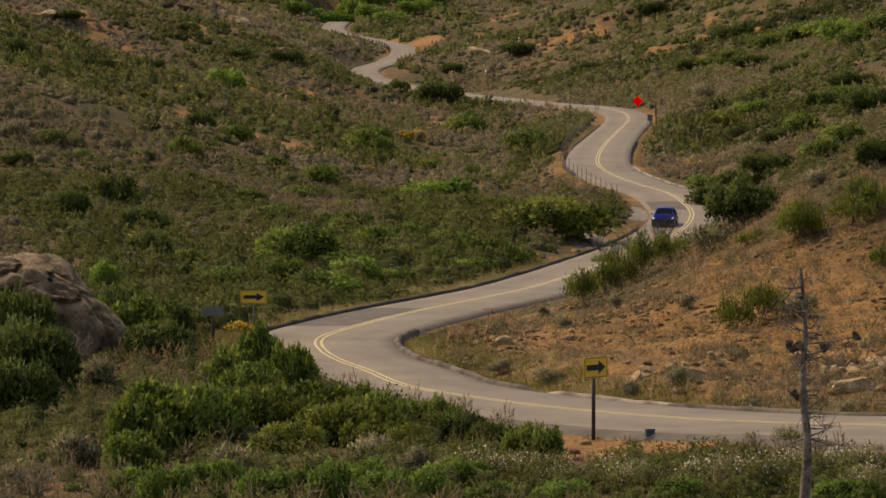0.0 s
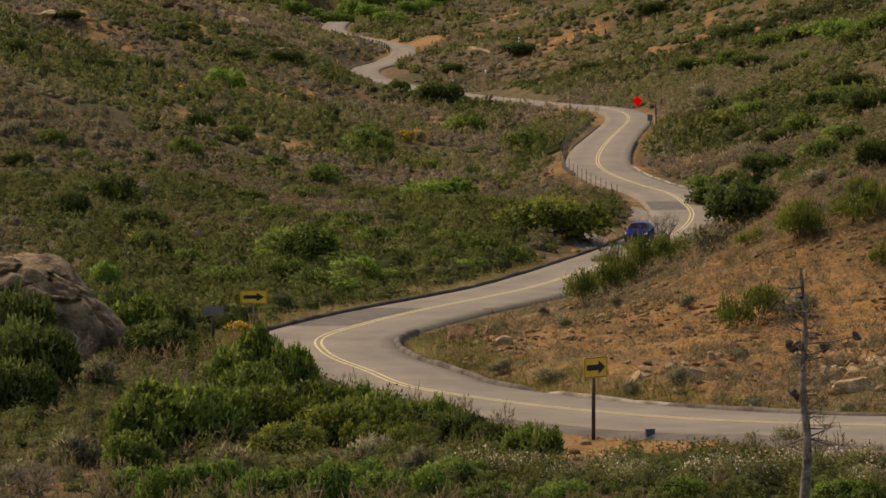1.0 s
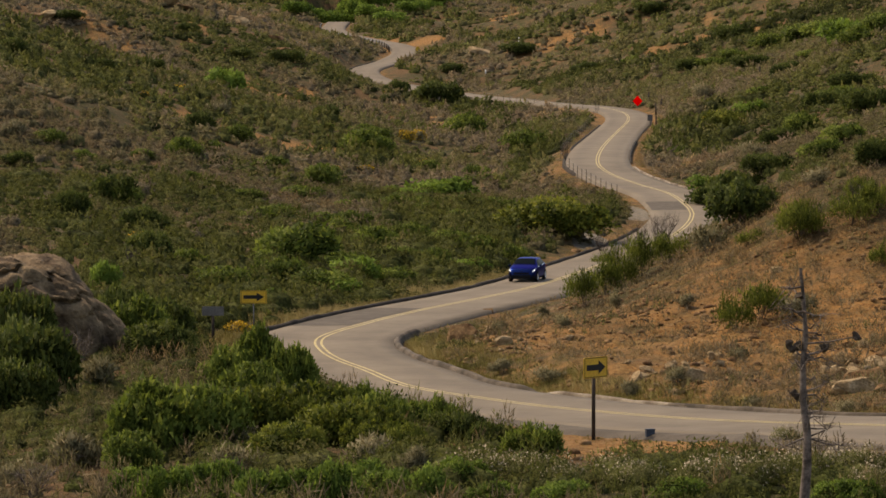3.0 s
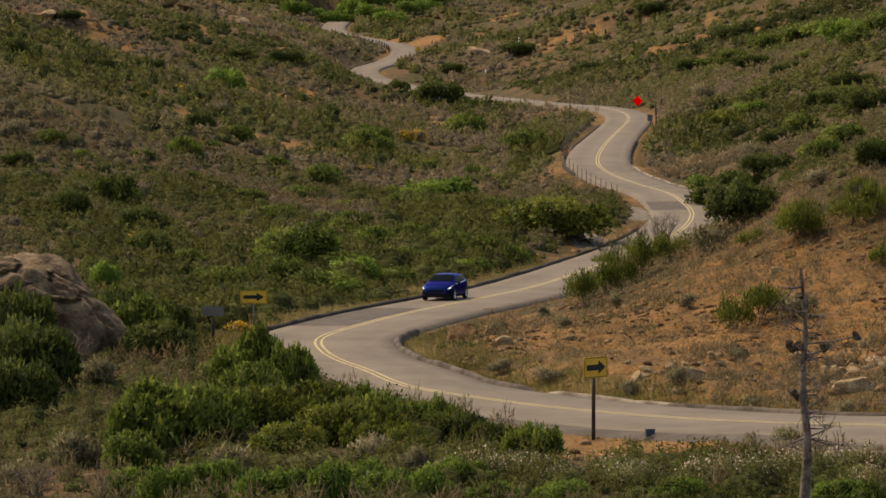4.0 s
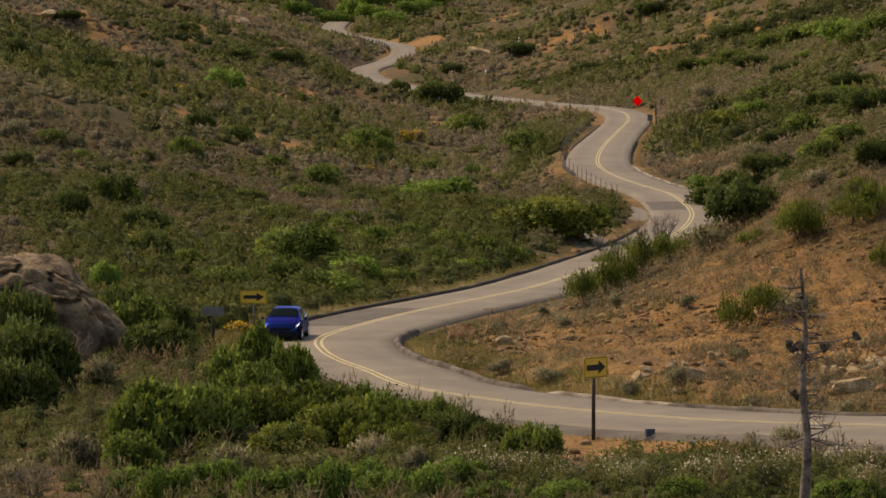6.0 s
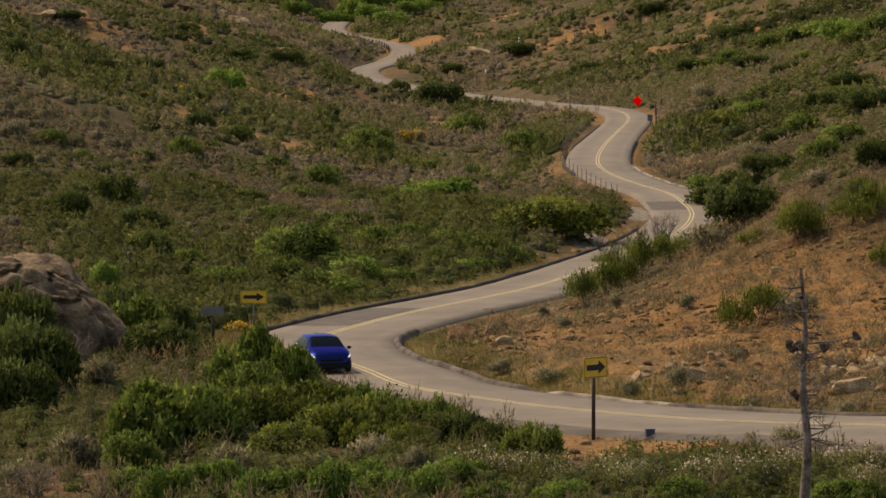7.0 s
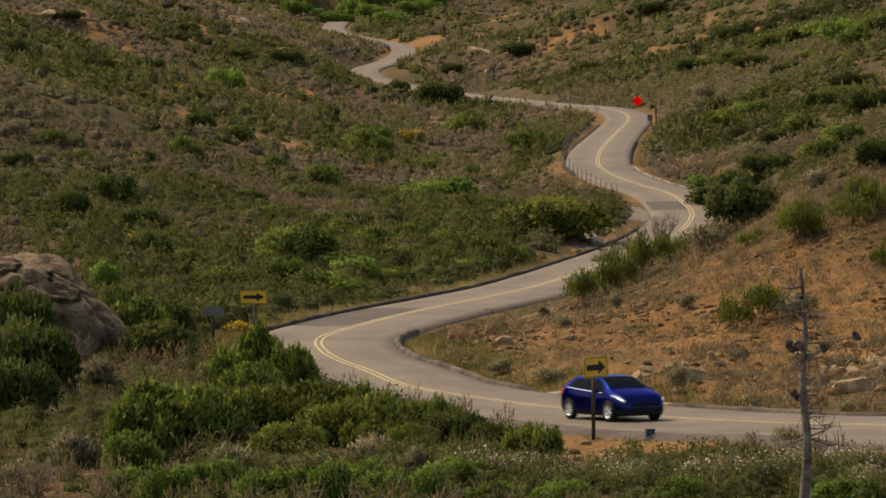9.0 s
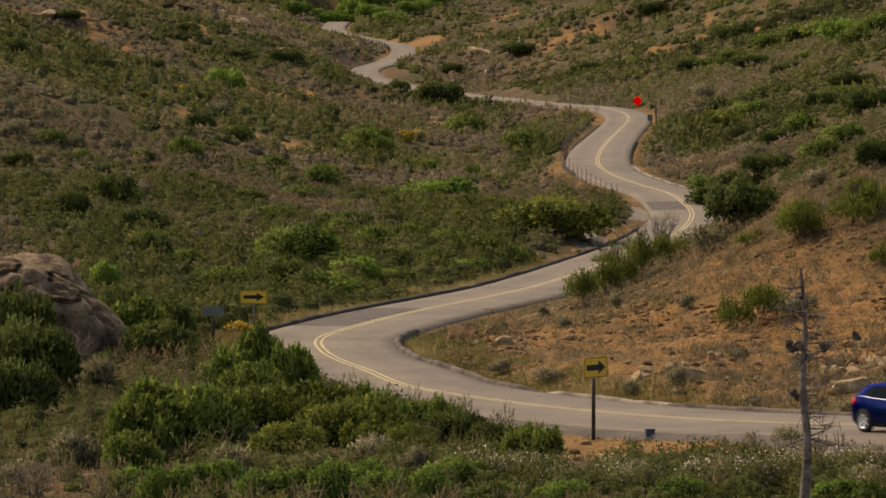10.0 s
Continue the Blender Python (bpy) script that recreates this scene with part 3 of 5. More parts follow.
def build_scrub():
    """Ground cover and, over it, single bushes, zone by zone up the valley."""
    rng = np.random.default_rng(11)

    def cover(leaves, leaf):
        return [with_core(rng, sprigs(rng, leaves, (0.85, 0.85, 0.72), leaf, lumps=4, slim=0.4), np.array((0.6, 0.6, 0.42))) for _ in range(6)]

    def bushes(leaves, leaf, lobes):
        return [with_core(rng, sprigs(rng, leaves, (0.9, 0.9, 0.85), leaf, lumps=7, slim=0.42), np.array((0.8, 0.8, 0.75)), lobes) for _ in range(7)]

    upright = [with_core(rng, sprigs(rng, 60, (0.65, 0.65, 0.85), 0.16, lumps=3, shell=0.35, upright=1.6, slim=0.2), np.array((0.42, 0.42, 0.4))) for _ in range(3)]
    zones = (("foreground", "the near slope", 56, 131, 2600, cover(40, 0.12) + upright * 3, 0.3, 0.75, 900, bushes(120, 0.085, 3), 0.45, 0.95),
             ("valley", "the valley floor", 131, 341, 10500, cover(18, 0.24) + upright, 0.4, 0.95, 6200, bushes(46, 0.16, 3), 0.55, 1.6),
             ("hillside", "the hillsides", 341, 700, 18000, cover(9, 0.36), 0.8, 1.5, 8500, bushes(22, 0.27, 2), 0.75, 2.0),
             ("far", "the far slopes", 700, 1330, 16500, cover(7, 0.44), 1.2, 2.3, 9000, bushes(14, 0.36, 2), 0.9, 2.4))
    for zone, where, y0, y1, n, low, lo, hi, n_bush, tall, b_lo, b_hi in zones:
        for kind in ("cover", "bushes"):
            count = n if kind == "cover" else n_bush
            x, y = in_view_points(rng, count, y0, y1)
            d, _, _ = off_road(x, y)
            b = bareness(x, y)
            # q runs across the fall of each hillside, so that growth follows the gullies down the slope
            q = x + 2.3 * land(x, y) * np.where(x < 0.02 * y, 1, -1)
            streak = hash_noise(q, y * 0.22, 3.6 + 0.006 * y, 26)
            patch = 0.55 * hash_noise(q, y * 0.5, 24, 23) + 0.5 * hash_noise(q, y * 0.4, 10, 24) + 0.45 * streak
            dens = 1.1 + 0.2 * hash_noise(q, y * 0.4, 12, 21) + 0.25 * hash_noise(x, y, 4, 22) - 2.8 * np.clip(b - 0.1, 0, 1)
            spur = np.clip(1.35 - np.hypot((x - 11) / 13, (y - 138) / 30), 0, 1) * (y < 186)
            dens = dens - 2.2 * spur + 0.25 * (y > 560)
            thicket = 0.7 * hash_noise(q, y * 0.45, 9, 25) + 0.5 * hash_noise(q * 1.3, y * 0.6, 27, 27)
            wet = np.exp(-((x + 0.03 * y) / 18) ** 2) * np.clip((430 - y) / 160, 0, 1)
            if kind == "bushes":
                dens = np.where(b > np.where(y > 400, 0.64, 0.3), 0, np.where(b > 0.2, 0.5, 0.42 + 0.75 * thicket + 0.35 * wet)) - 2.2 * spur
            gap = np.hypot((x + 9) / 13, (y - 640) / 50) < 1 if kind == "bushes" else np.hypot((x + 9) / 9, (y - 660) / 45) < 1
            gap = gap | (np.hypot((x - 31.4) / 2.2, (y - 536) / 13) < 1) | (np.hypot((x - 4.5) / 5.5, (y - 180) / 26) < 1)
            keep = ~gap & (d > ROAD_HALF + (1.5 if kind == "cover" else 2.6) + 0.0012 * y + np.where((y > 600) & (y < 760), 2.5, 0.0)) & (rng.random(count) < dens)
            x, y, b, patch, streak, thicket, wet = x[keep], y[keep], b[keep], patch[keep], streak[keep], thicket[keep], wet[keep]
            m = len(x)
            side = np.clip(x / (0.13 * y), -1, 1)
            upper = np.clip((y - 540) / 90, 0, 1)
            if kind == "cover":
                tint = 0.48 + 0.5 * patch + 0.05 * rng.normal(size=m) + 0.25 * np.clip(b, 0, 1) - 0.1 * wet + (0.06 - 0.26 * (y > 380)) * np.clip(side * 1.5, 0, 1) - (0.05 + 0.14 * np.clip(side * 1.5, 0, 1)) * upper + (0.22 * np.clip((-x - 6) / 4, 0, 1) + 0.08) * (y < 131)
                sc, hs = lo + (hi - lo) * rng.random(m) ** 1.3, 0.75 + 0.55 * rng.random(m)
            else:
                species = 0.25 * rng.normal(size=m) - 1.1 * patch + 0.5 * wet + 0.35 * thicket - 0.3 * np.clip(side, 0, 1) * (y > 341)
                tint = np.where(species > 0.0, 0.2 + 0.07 * rng.normal(size=m), 0.56 + 0.1 * rng.normal(size=m)) - 0.12 * upper * (species > -0.4) - 0.14 * np.clip(side * 1.5, 0, 1) * (y > 380)
                grown = np.clip(0.35 + 0.6 * thicket + 0.28 * rng.normal(size=m), 0, 1)
                sc, hs = (b_lo + (b_hi - b_lo) * grown ** 1.4) * (1 - 0.2 * upper), 0.9 + 0.5 * rng.random(m)
            name, label = (zone + "_cover", "low olive and grey-brown ground cover on " + where) if kind == "cover" else (zone + "_chaparral", "mixed green and grey-brown chaparral bushes on " + where)
            scatter_stuff(name, label, x, y, low if kind == "cover" else tall, sc, np.clip(tint, 0.02, 0.97), SCRUB, 0.08, hs)


def tuft(rng, blades, height, spread):
    """A tuft of grass: narrow blades that lean outwards."""
    a, r = rng.random(blades) * 6.283, spread * np.sqrt(rng.random(blades))
    foot = np.stack([np.cos(a) * r, np.sin(a) * r, np.full(blades, -0.03)], 1)
    tip = foot * 1.9 + np.stack([rng.normal(size=blades) * 0.08, rng.normal(size=blades) * 0.08, height * (0.5 + 0.6 * rng.random(blades))], 1)
    w = 0.014 * np.stack([-np.sin(a), np.cos(a), np.zeros(blades)], 1)
    v = np.stack([foot - w, foot + w, tip], 1).reshape(-1, 3)
    nrm = unit(np.stack([np.cos(a) * 0.5, np.sin(a) * 0.5, np.full(blades, 0.8)], 1))
    return v, np.repeat(0.5 + 0.2 * rng.normal(size=blades), 3), np.repeat(nrm, 3, axis=0)


def build_grass():
    rng = np.random.default_rng(5)
    temps = [tuft(rng, 26, 0.24, 0.24) for _ in range(6)]
    # verges beside the road
    n = 4200
    k = rng.integers(near_index(30, 85), near_index(26, 490), n)
    o = (ROAD_HALF + 0.75 + 3.2 * rng.random(n) ** 1.5) * np.where(rng.random(n) < 0.62, -1, 1)
    x, y = CENTRE[k, 0] + SIDE[k, 0] * o, CENTRE[k, 1] + SIDE[k, 1] * o
    d, _, _ = off_road(x, y)
    ok = d > ROAD_HALF + 0.65
    x, y = x[ok], y[ok]
    scatter_stuff("verge_grass", "dry straw and green grass along the road's verge", x, y, temps, 0.5 + 0.8 * rng.random(len(x)),
                  np.clip(0.28 + 0.3 * hash_noise(x, y, 6, 31) + 0.15 * rng.normal(size=len(x)), 0, 1), STRAW, 0.15, category="grass")
    # a dense tall band of grass inside the bend, behind the kerb
    n = 5200
    tall = [tuft(rng, 24, 0.36, 0.26) for _ in range(6)]
    k = rng.integers(near_index(30, 85), near_index(-5.0, 158), n)
    o = -(ROAD_HALF + 0.9 + 2.3 * rng.random(n) ** 1.8)
    x, y = CENTRE[k, 0] + SIDE[k, 0] * o, CENTRE[k, 1] + SIDE[k, 1] * o
    d, _, _ = off_road(x, y)
    ok = (d > ROAD_HALF + 0.8) & (rng.random(n) < 0.7 + 0.7 * hash_noise(x, y, 4, 61))
    x, y = x[ok], y[ok]
    scatter_stuff("bend_grass", "tall grey-green and straw grass inside the bend", x, y, tall, 0.5 + 0.9 * rng.random(len(x)) ** 1.5,
                  np.clip(0.25 + 0.4 * hash_noise(x, y, 3.5, 62) + 0.15 * rng.normal(size=len(x)), 0, 1), STRAW, 0.15, category="grass")
    # dry yellow grass along the outer edge of the bend
    n = 2600
    k = rng.integers(near_index(-5.5, 150), near_index(11.3, 229), n)
    o = ROAD_HALF + 0.8 + 3.4 * rng.random(n) ** 1.6
    x, y = CENTRE[k, 0] + SIDE[k, 0] * o, CENTRE[k, 1] + SIDE[k, 1] * o
    ok = rng.random(n) < 0.6 + 0.8 * hash_noise(x, y, 5, 66)
    x, y = x[ok], y[ok]
    scatter_stuff("edge_grass", "dry yellow grass outside the kerb of the bend", x, y, tall, 0.8 + 0.9 * rng.random(len(x)),
                  np.clip(0.5 + 0.35 * hash_noise(x, y, 6, 67) + 0.15 * rng.normal(size=len(x)), 0, 1), STRAW, 0.15, category="grass")
    # grey-green weeds among it
    n = 420
    weeds = [sprigs(rng, 46, (0.8, 0.8, 0.8), 0.13, lumps=4, shell=0.35, upright=0.9, slim=0.25) for _ in range(5)]
    k = rng.integers(near_index(30, 85), near_index(-5.0, 158), n)
    o = -(ROAD_HALF + 1.3 + 2.6 * rng.random(n))
    x, y = CENTRE[k, 0] + SIDE[k, 0] * o, CENTRE[k, 1] + SIDE[k, 1] * o
    d, _, _ = off_road(x, y)
    ok = (d > ROAD_HALF + 1.2) & (rng.random(n) < 0.6 + 0.9 * hash_noise(x, y, 6, 64))
    x, y = x[ok], y[ok]
    scatter_stuff("bend_weeds", "grey-green weeds behind the kerb of the bend", x, y, weeds, 0.3 + 0.5 * rng.random(len(x)),
                  np.clip(0.38 + 0.25 * hash_noise(x, y, 5, 65) + 0.12 * rng.normal(size=len(x)), 0, 1), SCRUB, 0.15, category="weeds")
    # thin dry grass on the spur and the near slope
    n = 4500
    x, y = in_view_points(rng, n, 72, 200)
    d, _, _ = off_road(x, y)
    ok = (d > ROAD_HALF + 1.0) & (rng.random(n) < 0.75 + 0.6 * hash_noise(x, y, 4, 32))
    x, y = x[ok], y[ok]
    scatter_stuff("slope_grass", "thin dry grass on the clay slopes", x, y, temps, 0.35 + 0.6 * rng.random(len(x)),
                  np.clip(0.5 + 0.3 * hash_noise(x, y, 9, 33) + 0.15 * rng.normal(size=len(x)), 0, 1), STRAW, 0.15, category="grass")


def build_stalks():
    """Dry upright stalks and twigs among the near shrubs."""
    rng = np.random.default_rng(25)
    temps = [sprigs(rng, 26, (0.55, 0.55, 1.0), 0.34, lumps=3, shell=0.3, upright=2.2, slim=0.07) for _ in range(6)]
    x, y = in_view_points(rng, 1500, 60, 131)
    d, _, _ = off_road(x, y)
    ok = (d > ROAD_HALF + 1.6) & (rng.random(len(x)) < 0.5 + 0.8 * hash_noise(x, y, 6, 81)) & ((x < 3) | (y < 79))
    x, y = x[ok], y[ok]
    scatter_stuff("dry_stalks", "thin dry stalks and twigs among the near shrubs", x, y, temps, 0.35 + 0.5 * rng.random(len(x)),
                  np.clip(0.6 + 0.3 * hash_noise(x, y, 8, 82) + 0.12 * rng.normal(size=len(x)), 0.2, 1), SCRUB, 0.15, category="weeds")


def build_stubble():
    """Low dead stubble and dry weeds on the clay spur."""
    rng = np.random.default_rng(15)
    temps = [sprigs(rng, 24, (0.8, 0.8, 0.7), 0.24, lumps=3, shell=0.3, upright=1.0, slim=0.16) for _ in range(5)]
    n = 11000
    x, y = rng.uniform(-1, 26, n), rng.uniform(104, 190, n)
    d, _, _ = off_road(x, y)
    ok = (d > ROAD_HALF + 1.2) & (rng.random(n) < np.clip((x / y - 0.025) / 0.07, 0.12, 0.9) + 0.4 * hash_noise(x, y, 5, 51) + 0.3 * hash_noise(x, y, 14, 52))
    x, y = x[ok], y[ok]
    scatter_stuff("spur_stubble", "low dry weeds and stubble on the clay spur", x, y, temps, 0.22 + 0.5 * rng.random(len(x)) ** 2,
                  np.clip(0.68 + 0.2 * hash_noise(x, y, 7, 53) + 0.14 * rng.normal(size=len(x)), 0.2, 1), SCRUB, 0.15, category="weeds")


build_scrub()
build_grass()
build_stubble()
build_stalks()


# ---- shrubs: x, y, half width, height ----
NEAR_GREEN_SHRUBS = ((-6.9, 112.0, 0.95, 1.9), (-6.0, 112.5, 0.85, 2.5), (-5.0, 112.0, 0.9, 1.9), (-6.0, 108.0, 1.1, 1.6), (-5.0, 104.0, 0.8, 1.0), (-7.9, 93.0, 1.2, 2.0), (-6.8, 94.0, 1.2, 1.8), (-8.1, 88.0, 0.8, 1.1), (-7.7, 118.0, 0.9, 1.0), (-12.0, 135.7, 1.6, 2.3), (-11.3, 167.9, 0.8, 1.1), (-12.0, 187.3, 1.7, 1.4), (-7.3, 196.1, 2.1, 1.3), (-14.6, 197.1, 1.2, 1.3), (-9.4, 198.3, 1.5, 1.5), (-2.9, 207.8, 1.6, 1.2), (-11.2, 208.0, 1.2, 1.2))
MIDDLE_GREEN_SHRUBS = ((-6.5, 210.8, 1.6, 1.5), (-8.6, 212.4, 2.7, 2.8), (-3.4, 219.5, 2.0, 1.3), (-0.5, 222.6, 1.3, 1.5), (4.6, 226.1, 0.9, 1.6), (-4.7, 228.2, 1.5, 1.7), (2.5, 229.8, 1.3, 1.5), (0.6, 234.5, 1.6, 1.6), (-6.9, 238.0, 1.2, 1.8), (-2.2, 239.6, 1.4, 1.6), (-13.3, 246.6, 1.4, 1.6), (1.6, 264.7, 1.5, 1.6), (-1.1, 277.3, 1.4, 1.4), (-7.6, 279.6, 1.4, 1.5), (-29.7, 280.9, 1.2, 1.4), (4.1, 285.1, 1.7, 1.9), (-4.0, 286.1, 1.4, 1.6), (-24.9, 228.2, 1.1, 1.6), (-23.6, 245.1, 1.6, 2.0), (-23.5, 344.4, 1.6, 1.5), (-26.1, 296.4, 1.2, 1.0), (-12.1, 285.2, 1.7, 1.3), (-12.3, 250.6, 1.9, 1.4), (-9.0, 251.9, 1.7, 1.3), (-6.8, 249.6, 1.2, 1.4), (-9.9, 224.8, 1.9, 1.0), (-15.7, 274.0, 1.8, 1.1), (-8.6, 414.1, 2.1, 1.7), (-14.4, 413.9, 1.4, 1.1), (-10.1, 420.8, 1.8, 1.1), (4.5, 352.8, 2.4, 1.4), (1.8, 292.9, 2.0, 1.2), (-3.4, 245.6, 1.6, 1.0), (-1.9, 288.6, 1.4, 1.3), (-21.1, 281.9, 0.9, 1.0))
FAR_GREEN_SHRUBS = ((32.7, 290.2, 1.7, 2.1), (-33.8, 292.4, 1.5, 1.5), (35.6, 298.5, 2.0, 2.0), (-23.4, 302.3, 1.5, 2.0), (-10.8, 304.0, 1.8, 2.0), (-15.5, 305.8, 1.8, 1.8), (-4.7, 334.1, 1.9, 1.9), (-21.6, 356.5, 1.8, 2.0), (3.4, 365.2, 1.8, 1.8), (-1.5, 377.0, 1.9, 1.9), (26.4, 380.7, 1.6, 1.9), (42.3, 399.1, 2.3, 2.4), (-9.7, 405.3, 3.0, 3.0), (10.1, 417.0, 2.4, 2.8), (3.5, 461.6, 2.7, 3.8), (59.6, 611.4, 3.6, 3.1), (64.5, 609.6, 4.1, 3.2), (67.5, 591.6, 4.4, 3.5), (61.3, 500.6, 3.8, 3.4), (64.5, 502.8, 2.9, 3.0), (55.9, 511.7, 2.6, 1.8), (51.9, 604.9, 3.0, 2.2), (47.8, 603.2, 3.0, 1.7), (43.4, 460.4, 2.0, 1.5), (49.8, 429.5, 2.4, 2.2))
GREEN_SHRUBS = NEAR_GREEN_SHRUBS + MIDDLE_GREEN_SHRUBS + FAR_GREEN_SHRUBS
NEAR_DARK_SHRUBS = ((-15.7, 124.0, 1.6, 3.2), (-14.3, 113.0, 1.7, 2.9), (-13.1, 104.0, 1.3, 1.9), (-13.3, 140.0, 1.5, 2.5), (-11.5, 138.0, 1.6, 2.2), (-10.4, 128.0, 1.4, 1.7), (0.4, 98.0, 0.8, 0.95), (1.3, 96.0, 0.7, 0.9), (23.0, 288.0, 1.9, 2.6), (25.5, 291.0, 2.3, 3.2), (28.0, 292.5, 2.0, 2.6), (21.1, 165.6, 1.1, 1.4), (14.8, 168.1, 2.1, 2.4), (-16.9, 197.5, 1.6, 2.1), (-0.5, 216.1, 1.1, 1.2), (-19.5, 219.3, 1.6, 2.2), (-24.8, 226.5, 1.2, 2.3), (-8.7, 234.1, 1.2, 1.3), (-23.8, 245.0, 1.7, 2.4), (-3.9, 250.5, 1.0, 1.2), (-33.6, 267.5, 1.3, 1.8), (-38.9, 322.7, 1.6, 1.8), (-31.0, 324.6, 1.1, 1.4), (-25.8, 357.4, 1.8, 2.1), (38.2, 384.3, 2.2, 2.6), (-50.4, 401.6, 2.0, 2.0), (50.2, 403.7, 2.7, 3.0), (-42.4, 414.3, 2.1, 2.1), (47.4, 423.9, 2.5, 2.8), (-14.9, 428.8, 1.8, 1.9), (52.7, 442.0, 2.9, 3.2))
FAR_DARK_SHRUBS = ((-39.3, 450.3, 2.2, 2.1), (49.8, 485.8, 2.4, 3.2), (52.1, 573.3, 3.3, 3.2), (-0.6, 586.9, 4.3, 4.5), (-8.0, 599.2, 2.6, 3.6), (-66.2, 599.4, 3.0, 2.6), (-35.5, 602.0, 3.0, 2.4), (-28.0, 603.8, 3.0, 2.8), (45.0, 605.6, 3.0, 3.0), (-46.4, 614.7, 2.6, 2.5), (73.6, 635.7, 4.8, 4.2), (58.0, 675.8, 3.9, 3.8), (30.2, 709.1, 3.5, 3.1), (2.0, 762.1, 3.2, 3.0), (17.5, 773.3, 3.9, 3.2), (47.8, 784.2, 3.9, 3.7))
DARK_SHRUBS = NEAR_DARK_SHRUBS + FAR_DARK_SHRUBS
YELLOW_SHRUBS = ((8.0, 249.7, 4.0, 3.8), (34.8, 422.7, 2.3, 3.0))
BRIGHT_SHRUBS = ((-17.6, 175.0, 0.9, 1.5), (-9.1, 178.6, 0.9, 1.0), (-6.3, 195.2, 1.3, 1.0), (-5.0, 206.5, 1.4, 1.4), (1.7, 220.0, 1.1, 0.9), (24.4, 314.7, 1.6, 1.6), (-3.4, 316.4, 1.6, 1.4), (-0.2, 335.4, 2.5, 2.2), (39.8, 437.8, 2.2, 2.2), (-29.7, 452.5, 2.3, 3.5), (60.4, 506.9, 3.8, 4.2), (38.1, 701.8, 3.5, 2.9))
WILLOW_SHRUBS = ((-44.0, 1030.0, 4.5, 4.6), (-15.9, 1025.6, 4.6, 4.4), (-22.1, 1045.9, 5.0, 5.0), (-9.4, 1053.6, 4.4, 4.8), (-43.0, 1115.0, 4.6, 10.0), (-50.0, 1122.0, 4.0, 8.0), (-30.0, 1122.0, 5.0, 10.0), (-17.5, 1124.0, 4.6, 8.5), (-24.0, 1130.0, 4.4, 9.5), (-36.5, 1135.0, 4.6, 10.5), (-12.0, 1140.0, 4.0, 8.5), (-39.0, 1072.0, 5.0, 7.0), (-33.0, 1090.0, 5.0, 7.0), (-22.0, 1080.0, 5.0, 6.0), (-14.0, 1090.0, 5.0, 7.0), (-5.0, 1085.0, 5.0, 5.5), (-46.0, 1095.0, 5.0, 6.5), (-38.0, 1105.0, 5.0, 8.0), (-3.0, 1120.0, 5.0, 7.0), (-27.0, 1100.0, 5.0, 8.0))
BROOM_SHRUBS = ((6.7, 160.0, 0.9, 1.7), (7.8, 163.0, 0.8, 1.8), (8.7, 165.0, 0.8, 2.2), (9.8, 166.0, 0.9, 2.1), (11.1, 167.0, 1.0, 1.6), (12.3, 143.0, 0.8, 1.5), (13.5, 144.0, 1.0, 1.6), (16.6, 157.7, 1.2, 1.9), (14.6, 160.8, 0.9, 0.8), (19.0, 157.2, 1.1, 1.5), (20.1, 157.5, 1.0, 1.7), (19.5, 150.7, 0.7, 1.2), (16.7, 157.5, 1.2, 1.5), (19.6, 160.0, 0.8, 1.2), (10.9, 228.8, 1.0, 1.2))
NEAR_SAGE_SHRUBS = ((-10.2, 83.9, 0.8, 0.8), (-0.6, 83.9, 0.6, 0.8), (-5.2, 86.0, 0.8, 0.9), (-2.1, 89.2, 0.9, 0.9), (-9.9, 89.3, 1.0, 1.0), (-7.8, 103.4, 0.9, 1.0), (13.1, 110.0, 0.6, 0.5), (-11.5, 114.3, 0.9, 1.3), (10.4, 114.5, 0.5, 0.5), (8.4, 121.9, 0.6, 0.7), (6.7, 122.8, 0.6, 0.6), (11.2, 129.5, 0.6, 0.6), (4.0, 129.5, 0.8, 0.6), (2.4, 134.9, 0.7, 0.6))
FAR_SAGE_SHRUBS = ((15.0, 143.8, 1.0, 1.0), (5.4, 149.1, 0.6, 0.6), (10.9, 150.0, 0.6, 0.7), (2.4, 150.2, 0.5, 0.6), (8.0, 155.7, 0.5, 0.7), (4.6, 158.3, 0.4, 0.5), (12.8, 163.0, 1.0, 1.4), (18.2, 166.6, 1.0, 0.9), (-36.5, 290.8, 1.5, 1.6), (-28.4, 291.4, 1.5, 1.5), (28.6, 314.5, 1.6, 1.8), (-10.1, 328.5, 1.6, 1.6), (-27.2, 404.3, 2.0, 2.0), (37.0, 477.3, 2.4, 2.4))
THICKET_SHRUBS = ((-5.3, 97.0, 1.3, 1.6), (-3.8, 98.0, 1.5, 1.75), (-2.6, 95.5, 1.3, 1.5), (-4.3, 91.5, 1.1, 1.1), (-2.0, 94.0, 0.9, 1.1), (-0.9, 93.0, 0.7, 1.1))
SPROUT_SHRUBS = ((-2.5, 102.5, 0.6, 1.25), (-1.7, 101.5, 0.7, 1.15), (-0.9, 99.0, 0.8, 1.05), (-0.2, 100.5, 0.6, 0.95), (2.4, 93.0, 0.8, 1.0))
SAGE_SHRUBS = NEAR_SAGE_SHRUBS + FAR_SAGE_SHRUBS
